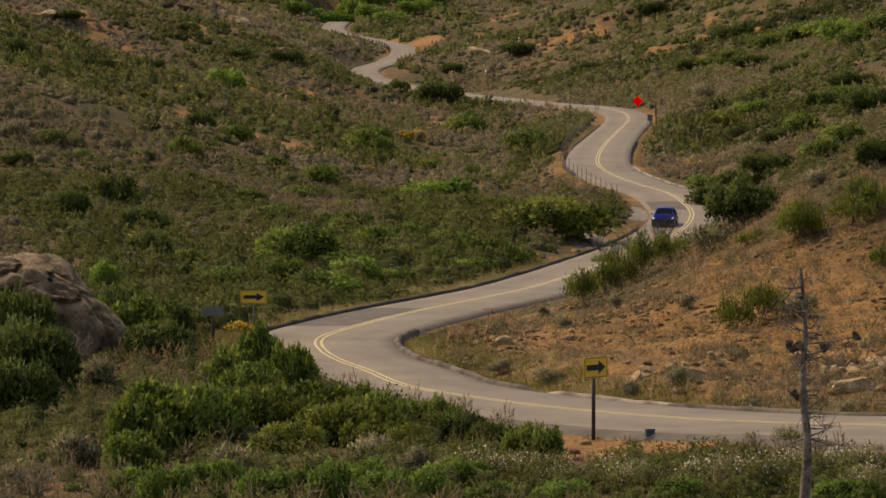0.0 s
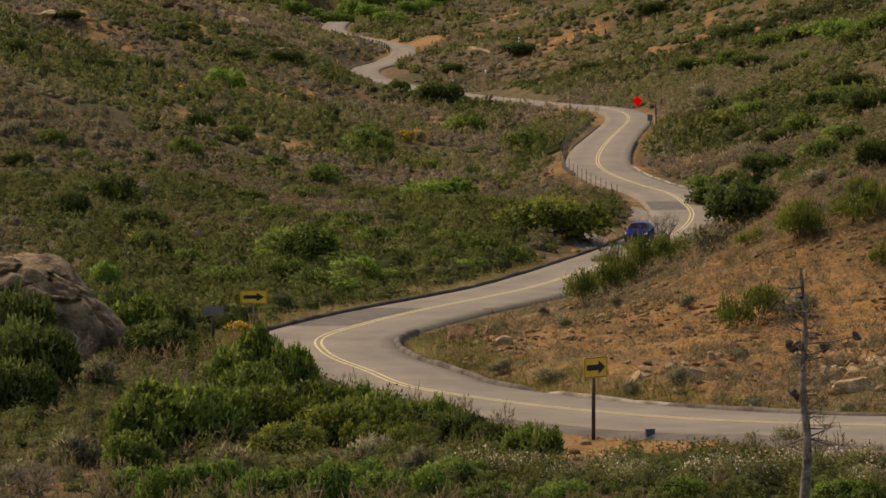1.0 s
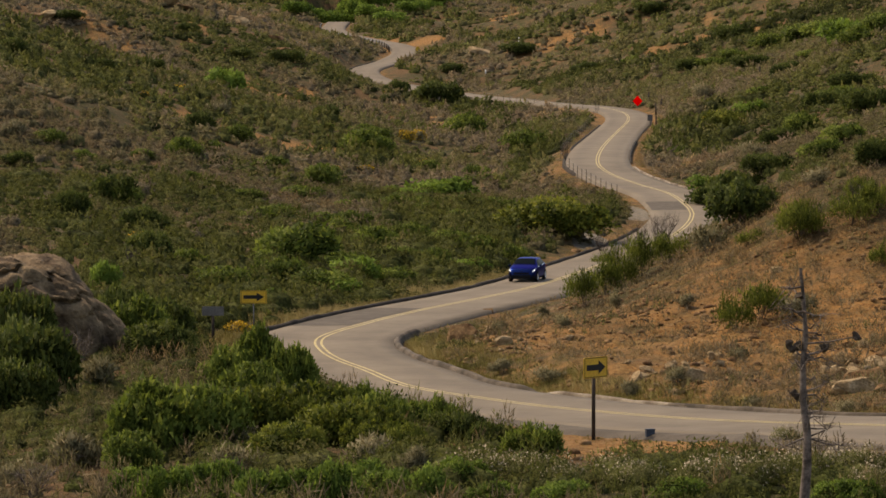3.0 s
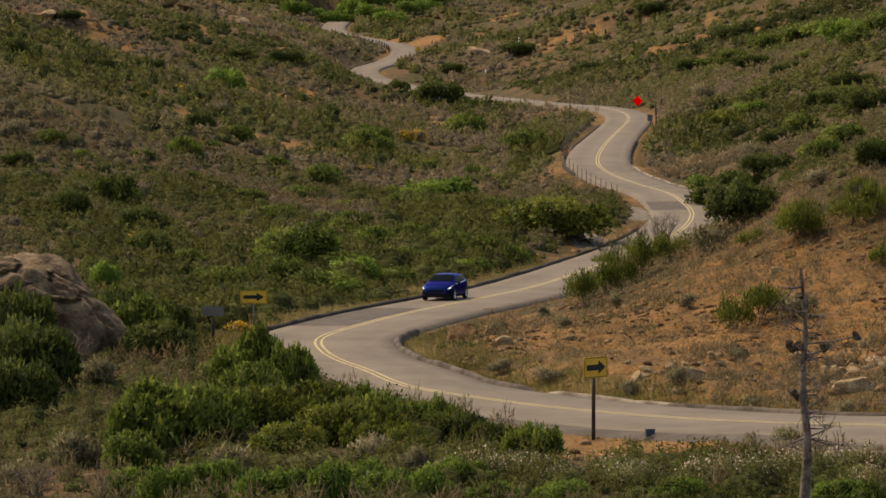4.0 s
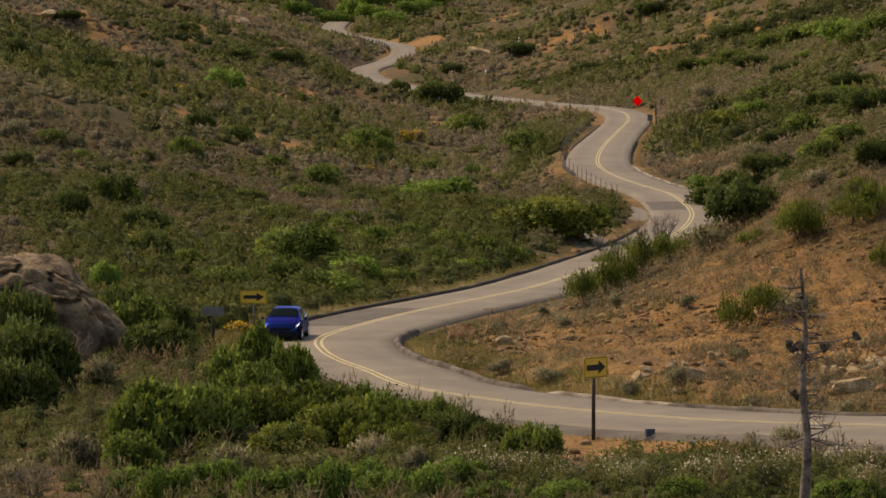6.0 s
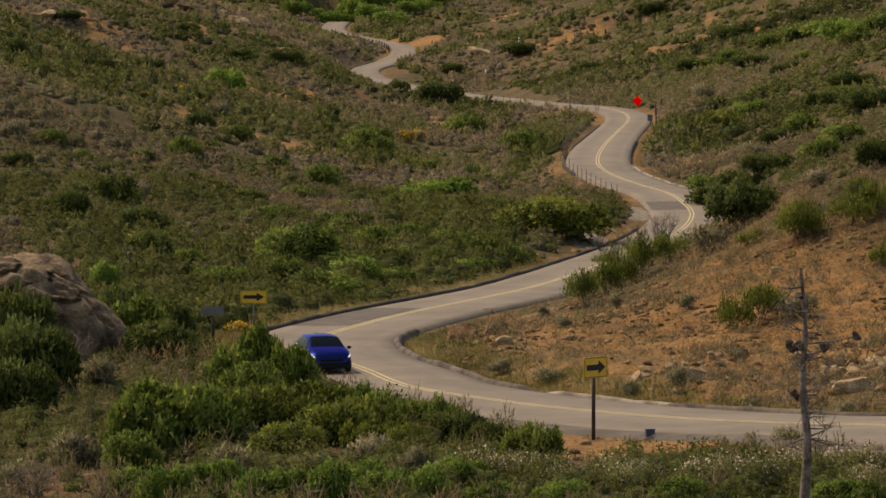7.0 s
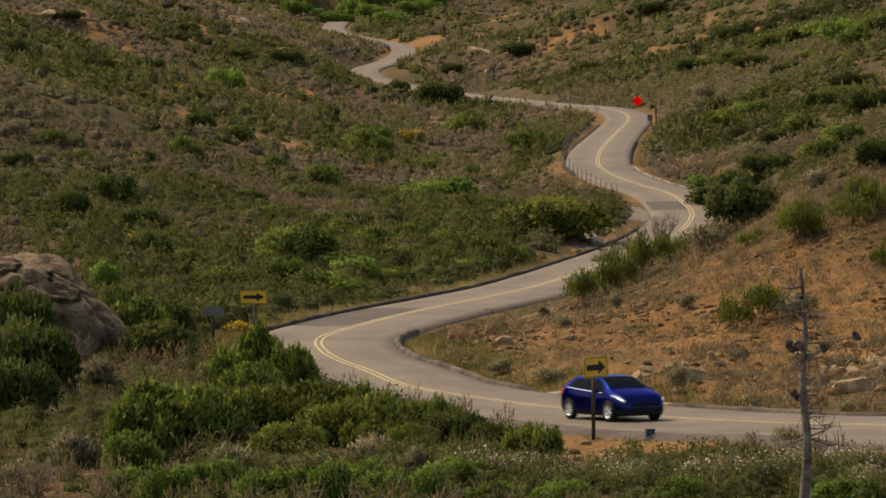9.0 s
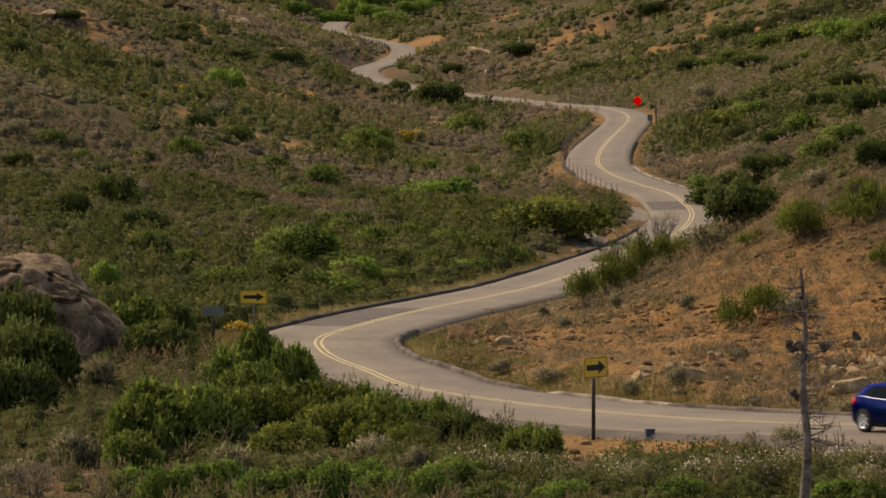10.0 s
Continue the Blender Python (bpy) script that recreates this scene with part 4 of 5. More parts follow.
WHITE_SHRUBS = ((9.8, 77.0, 0.6, 0.6), (5.9, 78.1, 0.8, 0.8), (7.3, 78.1, 0.8, 0.8), (4.6, 79.3, 0.7, 0.7), (8.8, 80.0, 0.7, 0.7), (10.0, 80.1, 0.7, 0.8), (2.9, 80.5, 0.6, 0.6), (1.2, 82.0, 0.9, 0.8), (4.1, 82.3, 0.6, 0.6), (2.4, 82.6, 0.8, 0.7), (9.8, 84.6, 0.7, 0.6), (8.7, 85.5, 0.7, 0.6), (2.0, 87.2, 0.6, 0.5), (9.5, 92.3, 0.5, 0.5), (-5.6, 94.3, 0.5, 0.6))
LOW_SHRUBS = ((-7.4, 81.8, 0.7, 0.8), (-6.3, 77.2, 0.7, 1.2), (-5.7, 79.4, 0.7, 1.3), (-5.0, 80.2, 0.7, 1.2), (-4.0, 76.6, 0.7, 1.1), (-3.5, 82.0, 0.7, 0.8), (-2.5, 76.3, 0.7, 1.2), (-1.9, 80.7, 0.7, 0.9), (-1.1, 78.8, 0.7, 0.9), (-0.3, 77.7, 0.7, 1.0), (0.5, 81.5, 0.7, 0.7), (8.5, 71.2, 0.7, 0.6), (5.3, 76.3, 0.8, 0.6), (2.8, 77.2, 0.7, 0.6), (1.2, 77.8, 0.7, 0.6))


def shrub_kind(name, seed, crown, stems, label, category, group, places, flowers=None, templates=3):
    """Shrubs of one kind: a few models, each with its own stems and crown, copied to their places."""
    rng = np.random.default_rng(seed)
    models = []
    for k in range(templates):
        root = new(name)
        tagged(root, label, category, group)
        part("branchwork", stem_mesh("branchwork", rng, *stems), None, root)
        part("crown", leaf_mesh("crown", rng, **crown), None, root)
        if flowers:
            tagged(part("blossom", leaf_mesh("blossom", rng, **flowers), None, root, "small cream flower heads" if flowers["material"] is FLOWERS else "yellow flower sprays"), kind="stuff")
        models.append(root)
    for k, (x, y, w, h) in enumerate(places):
        wide, low = (1.0, 1.0) if y < 200 else (rng.uniform(0.9, 1.3), rng.uniform(0.75, 1.0))
        m = pose(x, y, ground_at(x, y) - 0.05 - 0.13 * h, 0, 0, rng.random() * 360) @ Matrix.Diagonal((w * wide, w * rng.uniform(0.8, 1.1), h * 1.13 * low, 1))
        ob = models[k] if k < templates else copy_thing(models[k % templates], m)
        ob.matrix_basis = m
    for spare in models[len(places):]:
        for o in (*spare.children_recursive, spare):
            bpy.data.objects.remove(o)


def big(n, leaf, material, **kw):
    return dict(n=n, size=(1.12, 1.12, 0.98), leaf=leaf, material=material, **kw)


near_green = [p for p in GREEN_SHRUBS if p[1] < 140]
far_green = [p for p in GREEN_SHRUBS if p[1] >= 140]
shrub_kind("laurel_shrub", 1, big(7500, 0.085, GREEN, lumps=30, slim=0.48, soft=0.5), (7, (1, 1, 0.75), 0.03, BARK), "rounded green laurel sumac shrub on the near slope", "shrub", "green shrubs on the near slope", near_green, templates=4)
shrub_kind("thicket_shrub", 13, big(8500, 0.07, OLIVE_GREEN, lumps=34, slim=0.48, soft=0.5), (7, (1, 1, 0.75), 0.03, BARK), "dense dark olive-green shrub with pale leaf tips", "shrub", "olive thicket below the bend", THICKET_SHRUBS)
shrub_kind("sprouting_shrub", 14, big(3200, 0.11, GREEN, lumps=14, shell=0.3, upright=0.8, slim=0.36, soft=0.5), (9, (0.9, 0.9, 0.9), 0.02, BARK), "upright leafy shrub with fresh green shoots", "shrub", "sprouting shrubs by the road", SPROUT_SHRUBS)
shrub_kind("valley_shrub", 2, big(3000, 0.09, GREEN, lumps=20, slim=0.45, soft=0.55), (5, (1, 1, 0.75), 0.03, BARK), "dense green shrub among the valley scrub", "shrub", "green shrubs in the valley", far_green)
shrub_kind("oak_shrub", 3, big(6000, 0.075, DARK_GREEN, lumps=26, slim=0.48, soft=0.5), (6, (1, 1, 0.75), 0.035, BARK), "dark olive scrub oak with a dense crown", "shrub", "dark shrubs", DARK_SHRUBS, templates=4)
shrub_kind("sumac_shrub", 4, big(9000, 0.06, YELLOW_GREEN, lumps=40, soft=0.5), (7, (1, 1, 0.7), 0.03, BARK), "broad yellow-green sumac with pale leaf tips", "shrub", "yellow-green shrubs", YELLOW_SHRUBS, templates=2)
shrub_kind("fresh_shrub", 5, big(1500, 0.12, BRIGHT, lumps=7), (5, (1, 1, 0.7), 0.03, BARK), "bright fresh-green shrub among darker scrub", "shrub", "bright shrubs", BRIGHT_SHRUBS)
shrub_kind("willow_tree", 6, big(4200, 0.08, BRIGHT, lumps=26, soft=0.55), (4, (0.7, 0.7, 0.8), 0.045, BARK), "pale green willow tree at the head of the valley", "tree", "willows at the valley head", WILLOW_SHRUBS)
shrub_kind("broom_shrub", 7, big(1700, 0.11, OLIVE_GREEN, lumps=14, shell=0.3, upright=1.0, slim=0.17, soft=0.45), (9, (0.9, 0.9, 0.8), 0.018, BARK), "upright olive-green broom on the clay spur", "shrub", "broom shrubs on the spur", BROOM_SHRUBS)
shrub_kind("sage_shrub", 8, big(1300, 0.12, SAGE, lumps=6, shell=0.4, upright=0.8, slim=0.22), (9, (1, 1, 0.8), 0.018, DEADWOOD, 0.9, 2), "low grey-brown sagebrush with dry twigs", "shrub", "sagebrush", SAGE_SHRUBS)
shrub_kind("buckwheat_shrub", 9, big(2200, 0.085, OLIVE, lumps=7, upright=0.6, slim=0.2), (8, (1, 1, 0.8), 0.015, BARK), "low grey-green buckwheat covered in cream flower heads", "shrub", "flowering buckwheat", WHITE_SHRUBS,
           dict(n=430, size=(1.18, 1.18, 1.1), leaf=0.05, material=FLOWERS, lumps=6, shell=0.92))
shrub_kind("ground_shrub", 10, big(5200, 0.075, FRESH, lumps=22, slim=0.5, soft=0.5), (5, (1, 1, 0.7), 0.02, BARK), "low bright-green leafy shrub on the near slope", "shrub", "low green shrubs", LOW_SHRUBS)



# ---- boulder and rocks: x, y, half width, height ----
def rock_mesh(name, seed, size, material, detail=3, strata=0.0, rough=0.28):
    """A weathered stone: a broken ellipsoid with flattened faces, ledges and cracks."""
    bm = bmesh.new()
    bmesh.ops.create_icosphere(bm, subdivisions=detail, radius=1)
    rng = np.random.default_rng(seed)
    cuts = [(Vector(rng.normal(size=3)).normalized(), 0.42 + 0.34 * rng.random()) for _ in range(11)]
    off = Vector(rng.normal(size=3) * 20)
    for v in bm.verts:
        p = v.co.copy()
        for n, d in cuts:
            k = p.dot(n) - d
            if k > 0:
                p -= n * k * 0.95
        p *= 1 + rough * noise.noise(p * 1.3 + off) + rough * 0.45 * noise.noise(p * 3.7 + off) + rough * 0.18 * noise.noise(p * 9 + off)
        if strata:
            step = p.z * 7 + 0.8 * noise.noise(p * 2 + off)
            ledge = (step % 1.0) ** 3
            p.x *= 1 - strata * ledge * max(0.0, p.z)
            p.y *= 1 - strata * ledge * max(0.0, p.z)
        v.co = Vector((p.x * size[0], p.y * size[1], p.z * size[2]))
    for fc in bm.faces:
        fc.smooth = detail > 3
    me = bpy.data.meshes.new(name)
    bm.to_mesh(me)
    bm.free()
    me.materials.append(material)
    return me


def boulder_mesh():
    """The big sandstone boulder: ledged, cracked top and a long smooth flank that falls to one side."""
    bm = bmesh.new()
    bmesh.ops.create_icosphere(bm, subdivisions=6, radius=1)
    off = Vector((3.1, 7.7, 1.9))
    for v in bm.verts:
        d = v.co.normalized()
        p = Vector((math.copysign(abs(d.x) ** 0.8, d.x), math.copysign(abs(d.y) ** 0.55, d.y), math.copysign(abs(d.z) ** 0.5, d.z)))
        slope = max(0.0, p.x + 0.12)
        if p.z > -0.2:
            p.z -= (p.z + 0.2) * min(0.85, 0.55 * slope ** 2.0)
        p *= 1 + 0.13 * noise.noise(p * 1.5 + off) + 0.05 * noise.noise(p * 4 + off)
        top = max(0.0, min(1.0, (p.z - 0.42) * 3.2))
        layer = p.z * 6.0 + 0.9 * noise.noise(Vector((p.x * 2, p.y * 2, 0.0)) + off)
        ledge = (layer % 1.0) ** 4
        p.x *= 1 - 0.12 * ledge * top
        p.y *= 1 - 0.2 * ledge * top
        crack = abs(noise.noise(Vector((p.x * 2.6, p.y * 2.6, p.z * 1.4)) + off))
        p *= 1 - 0.075 * max(0.0, 1 - crack * 11)
        p *= 1 + 0.022 * noise.noise(p * 12 + off) + 0.01 * noise.noise(p * 30 + off)
        v.co = Vector((p.x * 4.5, p.y * 3.0, p.z * 4.1))
    for fc in bm.faces:
        fc.smooth = True
    me = bpy.data.meshes.new("boulder")
    bm.to_mesh(me)
    bm.free()
    me.materials.append(ROCK)
    return me


boulder = tagged(new("boulder", boulder_mesh()), "huge weathered sandstone boulder with a cracked ledged top", "boulder")
boulder.matrix_basis = pose(-16.0, 131.0, ground_at(-16.0, 131.0) - 0.25, 0, 0, 6)

NEAR_ROCKS = ((1.0, 148.0, 0.62, 1.5), (15.1, 153.5, 0.3, 0.4), (-13.4, 224.6, 0.7, 0.8), (-12.5, 227.2, 0.7, 0.8), (9.5, 242.3, 0.4, 0.4), (10.6, 243.4, 0.4, 0.4), (10.1, 160.5, 0.1, 0.3), (9.8, 160.5, 0.1, 0.2), (-3.6, 400.2, 1.1, 0.8), (9.3, 782.8, 2.9, 1.8), (-31.1, 635.6, 1.8, 1.7), (-49.0, 831.0, 2.5, 1.9), (9.4, 136.1, 0.2, 0.4), (9.0, 122.1, 0.4, 0.6), (9.7, 124.9, 0.4, 0.6), (10.4, 127.8, 0.2, 0.3), (8.5, 123.3, 0.3, 0.3), (9.0, 126.2, 0.2, 0.3), (9.2, 121.0, 0.2, 0.2), (13.8, 113.5, 0.5, 0.6), (15.3, 121.0, 0.6, 0.8))
SPUR_ROCKS = ((16.3, 125.6, 0.5, 0.8), (14.7, 112.8, 0.3, 0.4), (15.2, 123.6, 0.2, 0.3), (14.7, 124.7, 0.2, 0.3), (11.0, 86.2, 0.3, 0.5), (2.4, 176.2, 0.3, 0.4), (2.5, 157.9, 0.2, 0.2), (3.3, 158.6, 0.2, 0.2), (7.6, 143.3, 0.2, 0.2), (3.9, 134.3, 0.1, 0.2), (-14.8, 179.8, 0.3, 0.3), (16.3, 136.3, 0.3, 0.4), (16.7, 134.2, 0.2, 0.4), (8.4, 126.4, 0.3, 0.3), (10.2, 128.8, 0.2, 0.3), (10.6, 125.5, 0.2, 0.3), (14.8, 128.5, 0.3, 0.3), (15.5, 128.5, 0.3, 0.3), (16.3, 128.6, 0.3, 0.4), (13.2, 113.8, 0.2, 0.3))
HILL_ROCKS = ((-69.6, 598.3, 1.4, 1.4), (-71.7, 596.8, 0.9, 1.2), (-46.2, 762.7, 2.5, 2.3), (-29.2, 617.7, 2.1, 1.4), (-4.2, 407.5, 1.0, 1.0), (-29.6, 347.5, 0.5, 0.7), (-61.1, 758.3, 2.3, 1.3), (-57.3, 759.2, 1.8, 1.3), (-31.6, 603.8, 1.4, 1.0), (-13.5, 232.2, 1.0, 0.9), (-12.8, 236.5, 0.6, 0.7), (33.9, 779.9, 1.3, 1.0), (7.3, 782.7, 1.6, 1.0))
ROCKS = NEAR_ROCKS + SPUR_ROCKS + HILL_ROCKS
ROCK_MODELS = [rock_mesh("rock", k, (1.0, 0.8, 0.75), (RUST_ROCK, TAN_ROCK)[k % 2], 3, 0.2, 0.16) for k in range(6)]
for k, (x, y, w, h) in enumerate(ROCKS):
    ob = tagged(new("rock", ROCK_MODELS[k % 6]), "broken sandstone rock lying on the slope" if k % 2 == 1 else "rusty brown rock lying on the clay bank", "rock", "rocks on the slopes")
    ob.matrix_basis = pose(x, y, ground_at(x, y) + 0.15 * h, random.uniform(-15, 15), random.uniform(-15, 15), random.uniform(0, 360)) @ Matrix.Diagonal((w * 1.45, w * 1.3, h * 0.95, 1)) @ Matrix.Scale(1.1 if 105 < y < 140 else 1.0, 4)

# broken ledges of tan rock sticking out of the spur: x, y, spread across, spread along
OUTCROP_MODELS = [rock_mesh("outcrop_rock", 40 + k, (1.0, 0.8, 0.85), TAN_ROCK, 2, 0.1, 0.12) for k in range(5)]
OUTCROP_RANDOM = random.Random(8)
for cx, cy, rx, ry, count in ((8.6, 125.0, 0.9, 3.0, 26), (15.2, 122.5, 0.9, 4.0, 34), (16.2, 128.5, 1.0, 3.0, 18), (2.2, 147.0, 1.2, 3.0, 12), (6.0, 150.0, 2.0, 5.0, 8)):
    for k in range(count):
        x, y, s = OUTCROP_RANDOM.gauss(cx, rx), OUTCROP_RANDOM.gauss(cy, ry), 0.1 + 0.3 * OUTCROP_RANDOM.random() ** 2
        if off_road(np.array([x]), np.array([y]))[0][0] > ROAD_HALF + 1.2:
            ob = tagged(new("outcrop_rock", OUTCROP_MODELS[k % 5]), "angular tan rock sticking out of the clay spur", "rock", "outcrop rocks on the spur")
            ob.matrix_basis = pose(x, y, ground_at(x, y) + 0.3 * s, OUTCROP_RANDOM.uniform(-30, 30), OUTCROP_RANDOM.uniform(-30, 30), OUTCROP_RANDOM.uniform(0, 360)) @ Matrix.Diagonal((s * 1.4, s, s * 0.9, 1))


def build_scree():
    """Loose stones on the spur and the banks."""
    rng = np.random.default_rng(3)
    temps = []
    for k in range(6):
        bm = bmesh.new()
        bmesh.ops.create_icosphere(bm, subdivisions=1, radius=1)
        v0 = np.array([v.co[:] for v in bm.verts])
        v0 *= (0.7 + 0.5 * rng.random(len(v0)))[:, None] * np.array([1, 0.8, 0.6])
        fc = np.array([[v.index for v in f.verts] for f in bm.faces])
        bm.free()
        temps.append((v0, fc))
    n = 9000
    x, y = rng.uniform(0, 24, n), rng.uniform(104, 176, n)
    d, _, _ = off_road(x, y)
    lumps = hash_noise(x, y, 3.2, 41) + 0.7 * hash_noise(x, y, 9, 42)
    for cx, cy in ((9.5, 124), (15, 121), (17, 128), (2.5, 147)):
        lumps += 1.2 * np.exp(-((x - cx) / 2.2) ** 2 - ((y - cy) / 5) ** 2)
    ok = (d > ROAD_HALF + 0.9) & (lumps > 0.42)
    x2, y2 = rng.uniform(0, 12, 200), rng.uniform(84, 104, 200)
    d2, _, _ = off_road(x2, y2)
    x, y = np.concatenate([x[ok], x2[d2 > ROAD_HALF + 0.7]]), np.concatenate([y[ok], y2[d2 > ROAD_HALF + 0.7]])
    z = land(x, y)
    verts, faces, base = [], [], 0
    for k in range(len(x)):
        v0, fc = temps[k % 6]
        s, a = 0.035 + 0.22 * rng.random() ** 3.0, rng.random() * 6.283
        c, q = math.cos(a), math.sin(a)
        verts.append(np.stack([(v0[:, 0] * c - v0[:, 1] * q) * s + x[k], (v0[:, 0] * q + v0[:, 1] * c) * s + y[k], v0[:, 2] * s + z[k] + 0.02], 1))
        faces.append(fc + base)
        base += len(v0)
    tagged(new("scree", mesh_from("scree", np.vstack(verts), np.vstack(faces), RUST_ROCK)), "loose rusty stones scattered over the clay bank", "stones", "", "stuff")


build_scree()


# ---- gravel beside the road ----
def draped_patch(name, cx, cy, rx, ry, material, label, seed):
    """An uneven patch that lies on the ground."""
    rows = []
    for k in range(9):
        for j in range(28):
            a = j * 6.28318 / 28
            r = k / 8 * (1 + 0.4 * noise.noise(Vector((math.cos(a) * 1.5, math.sin(a) * 1.5, seed))))
            rows.append((cx + rx * r * math.cos(a), cy + ry * r * math.sin(a)))
    p = np.array(rows)
    z = land(p[:, 0], p[:, 1]) + 0.04
    z[-28:] -= 0.12
    fc = [(k * 28 + j, k * 28 + (j + 1) % 28, (k + 1) * 28 + (j + 1) % 28, (k + 1) * 28 + j) for k in range(8) for j in range(28)]
    structure(name, mesh_from(name, np.column_stack([p, z]), np.array(fc)[:, ::-1], material, True), label)


draped_patch("pavement_turnout", 15.4, 281.0, 2.0, 9.0, GRAVEL, "pale gravel turnout beside the road", 1.0)
draped_patch("pavement_gravel", 10.9, 250.0, 1.9, 8.0, GRAVEL, "bed of grey gravel by the road", 5.0)


# ---- signs ----
def rod(name, base, height, radius, material, parent, label="", sides=8):
    v, fc = [], []
    tube(v, fc, [(base[0], base[1], base[2]), (base[0], base[1], base[2] + height)], [radius, radius], sides)
    me = mesh_from(name, v, fc, material, False)
    bm = bmesh.new()
    bm.from_mesh(me)
    bmesh.ops.holes_fill(bm, edges=[e for e in bm.edges if e.is_boundary])
    bm.to_mesh(me)
    bm.free()
    return part(name, me, material, parent, label)


def plate(name, outline, depth, material, parent, y=0.0, label=""):
    """A flat plate in the x-z plane with rounded thickness; its face looks to -y."""
    bm = bmesh.new()
    f0 = [bm.verts.new((x, y - depth / 2, z)) for x, z in outline]
    f1 = [bm.verts.new((x, y + depth / 2, z)) for x, z in outline]
    bm.faces.new(f0)
    bm.faces.new(f1[::-1])
    for k in range(len(outline)):
        bm.faces.new((f0[k], f1[k], f1[(k + 1) % len(outline)], f0[(k + 1) % len(outline)]))
    bmesh.ops.recalc_face_normals(bm, faces=bm.faces[:])
    return part(name, bm, material, parent, label)


def rounded(w, h, r=0.04):
    out = []
    for cx, cz, a0 in ((w / 2 - r, h / 2 - r, 0), (-w / 2 + r, h / 2 - r, 90), (-w / 2 + r, -h / 2 + r, 180), (w / 2 - r, -h / 2 + r, 270)):
        out += [(cx + r * math.cos(radians(a0 + k * 30)), cz + r * math.sin(radians(a0 + k * 30))) for k in range(4)]
    return out


def arrow_sign(x, y, panel_z, turn, post_material, post_radius, label):
    """A yellow one-direction sign: panel with a black border and arrow, on a post."""
    g = ground_at(x, y)
    root = tagged(new("arrow_sign"), label, "road sign", "arrow signs at the bend")
    root.matrix_basis = pose(x, y, g, 0, 0, turn)
    z = panel_z - g
    rod("post", (0, 0.07, -0.3), z + 0.55, post_radius, post_material, root, "", 6)
    panel = plate("panel", [(a, b + z) for a, b in rounded(1.22, 0.61)], 0.02, SIGN_YELLOW, root, 0.0, "yellow sign panel")
    plate("arrow", [(a, b + z) for a, b in ((-0.47, -0.085), (0.14, -0.085), (0.14, -0.2), (0.49, 0.0), (0.14, 0.2), (0.14, 0.085), (-0.47, 0.085))], 0.006, SIGN_BLACK, panel, -0.014, "black arrow")
    for w, h, px, pz in ((1.16, 0.02, 0, 0.28), (1.16, 0.02, 0, -0.28), (0.02, 0.54, 0.57, 0), (0.02, 0.54, -0.57, 0)):
        plate("border_strip", [(a + px, b + z + pz) for a, b in ((-w / 2, -h / 2), (w / 2, -h / 2), (w / 2, h / 2), (-w / 2, h / 2))], 0.005, SIGN_BLACK, panel, -0.0135)
    return root


arrow_sign(-8.75, 156.5, 2.26, 0, STEEL, 0.035, "yellow arrow sign on a steel post behind the bend")
arrow_sign(4.46, 99.0, 2.75, 53, POST_WOOD, 0.062, "yellow arrow sign on a dark wooden post")


def board_sign(name, x, y, w, h, panel_z, material, post, label, diamond=False, category="road sign", radius=0.05):
    g = ground_at(x, y)
    root = tagged(new(name), label, category)
    root.matrix_basis = pose(x, y, g)
    z = panel_z - g
    rod("post", (0, 0.07, -0.3), z + 0.3 + (0.35 * h if not diamond else 0), radius, post, root, "", 6)
    outline = [(0, -h / 2), (w / 2, 0), (0, h / 2), (-w / 2, 0)] if diamond else [(-w / 2, -h / 2), (w / 2, -h / 2), (w / 2, h / 2), (-w / 2, h / 2)]
    plate("panel", [(a, b + z) for a, b in outline], 0.02, material, root)
    return root


board_sign("sign_back", -10.4, 153.1, 0.98, 0.42, 1.78, SIGN_BACK, POST_WOOD, "back of a dull grey sign on a dark post", radius=0.07)
RED_CLOTH = leafy("translucent_red_cloth", ((0.0, (0.95, 0.012, 0.02)), (1.0, (0.95, 0.012, 0.02))), 0.8)
board_sign("roadwork_sign", 31.4, 547.6, 1.6, 1.75, 16.55, RED_CLOTH, STEEL, "bright red diamond roll-up road work sign", True)
board_sign("small_sign", 30.0, 491.6, 0.75, 0.9, 13.4, SIGN_BACK, STEEL, "small grey sign back beside the road")
board_sign("warning_sign", -6.4, 861.3, 1.5, 1.5, 34.0, SIGN_YELLOW, STEEL, "far yellow diamond warning sign", True)
for x, y, h in ((34.1, 530.5, 1.9), (32.9, 524.3, 1.9), (30.2, 480.1, 1.8), (28.0, 434.5, 1.3), (47.5, 508.5, 1.6), (33.5, 552.0, 1.5)):
    p = tagged(new("wooden_post"), "dark weathered wooden post beside the road", "post", "wooden posts")
    p.matrix_basis = pose(x, y, ground_at(x, y), random.uniform(-4, 4), random.uniform(-5, 5))
    rod("shaft", (0, 0, -0.4), h + 0.4, 0.13, POST_WOOD, p)
WHITE_PAINT = surface("white_marker_paint", (0.6, 0.6, 0.58), (0.75, 0.75, 0.73), 3, 20, 0.6, 0, 0.05)
for x, y in ((9.5, 754.7), (17.6, 787.5)):
    p = tagged(new("marker_post"), "white roadside marker post", "post", "marker posts")
    p.matrix_basis = pose(x, y, ground_at(x, y))
    rod("shaft", (0, 0, -0.3), 1.5, 0.16, WHITE_PAINT, p)
box = tagged(new("marker_box"), "small blue-grey marker box at the verge", "box")
box.matrix_basis = pose(6.05, 98.9, ground_at(6.05, 98.9), 0, 0, 20)


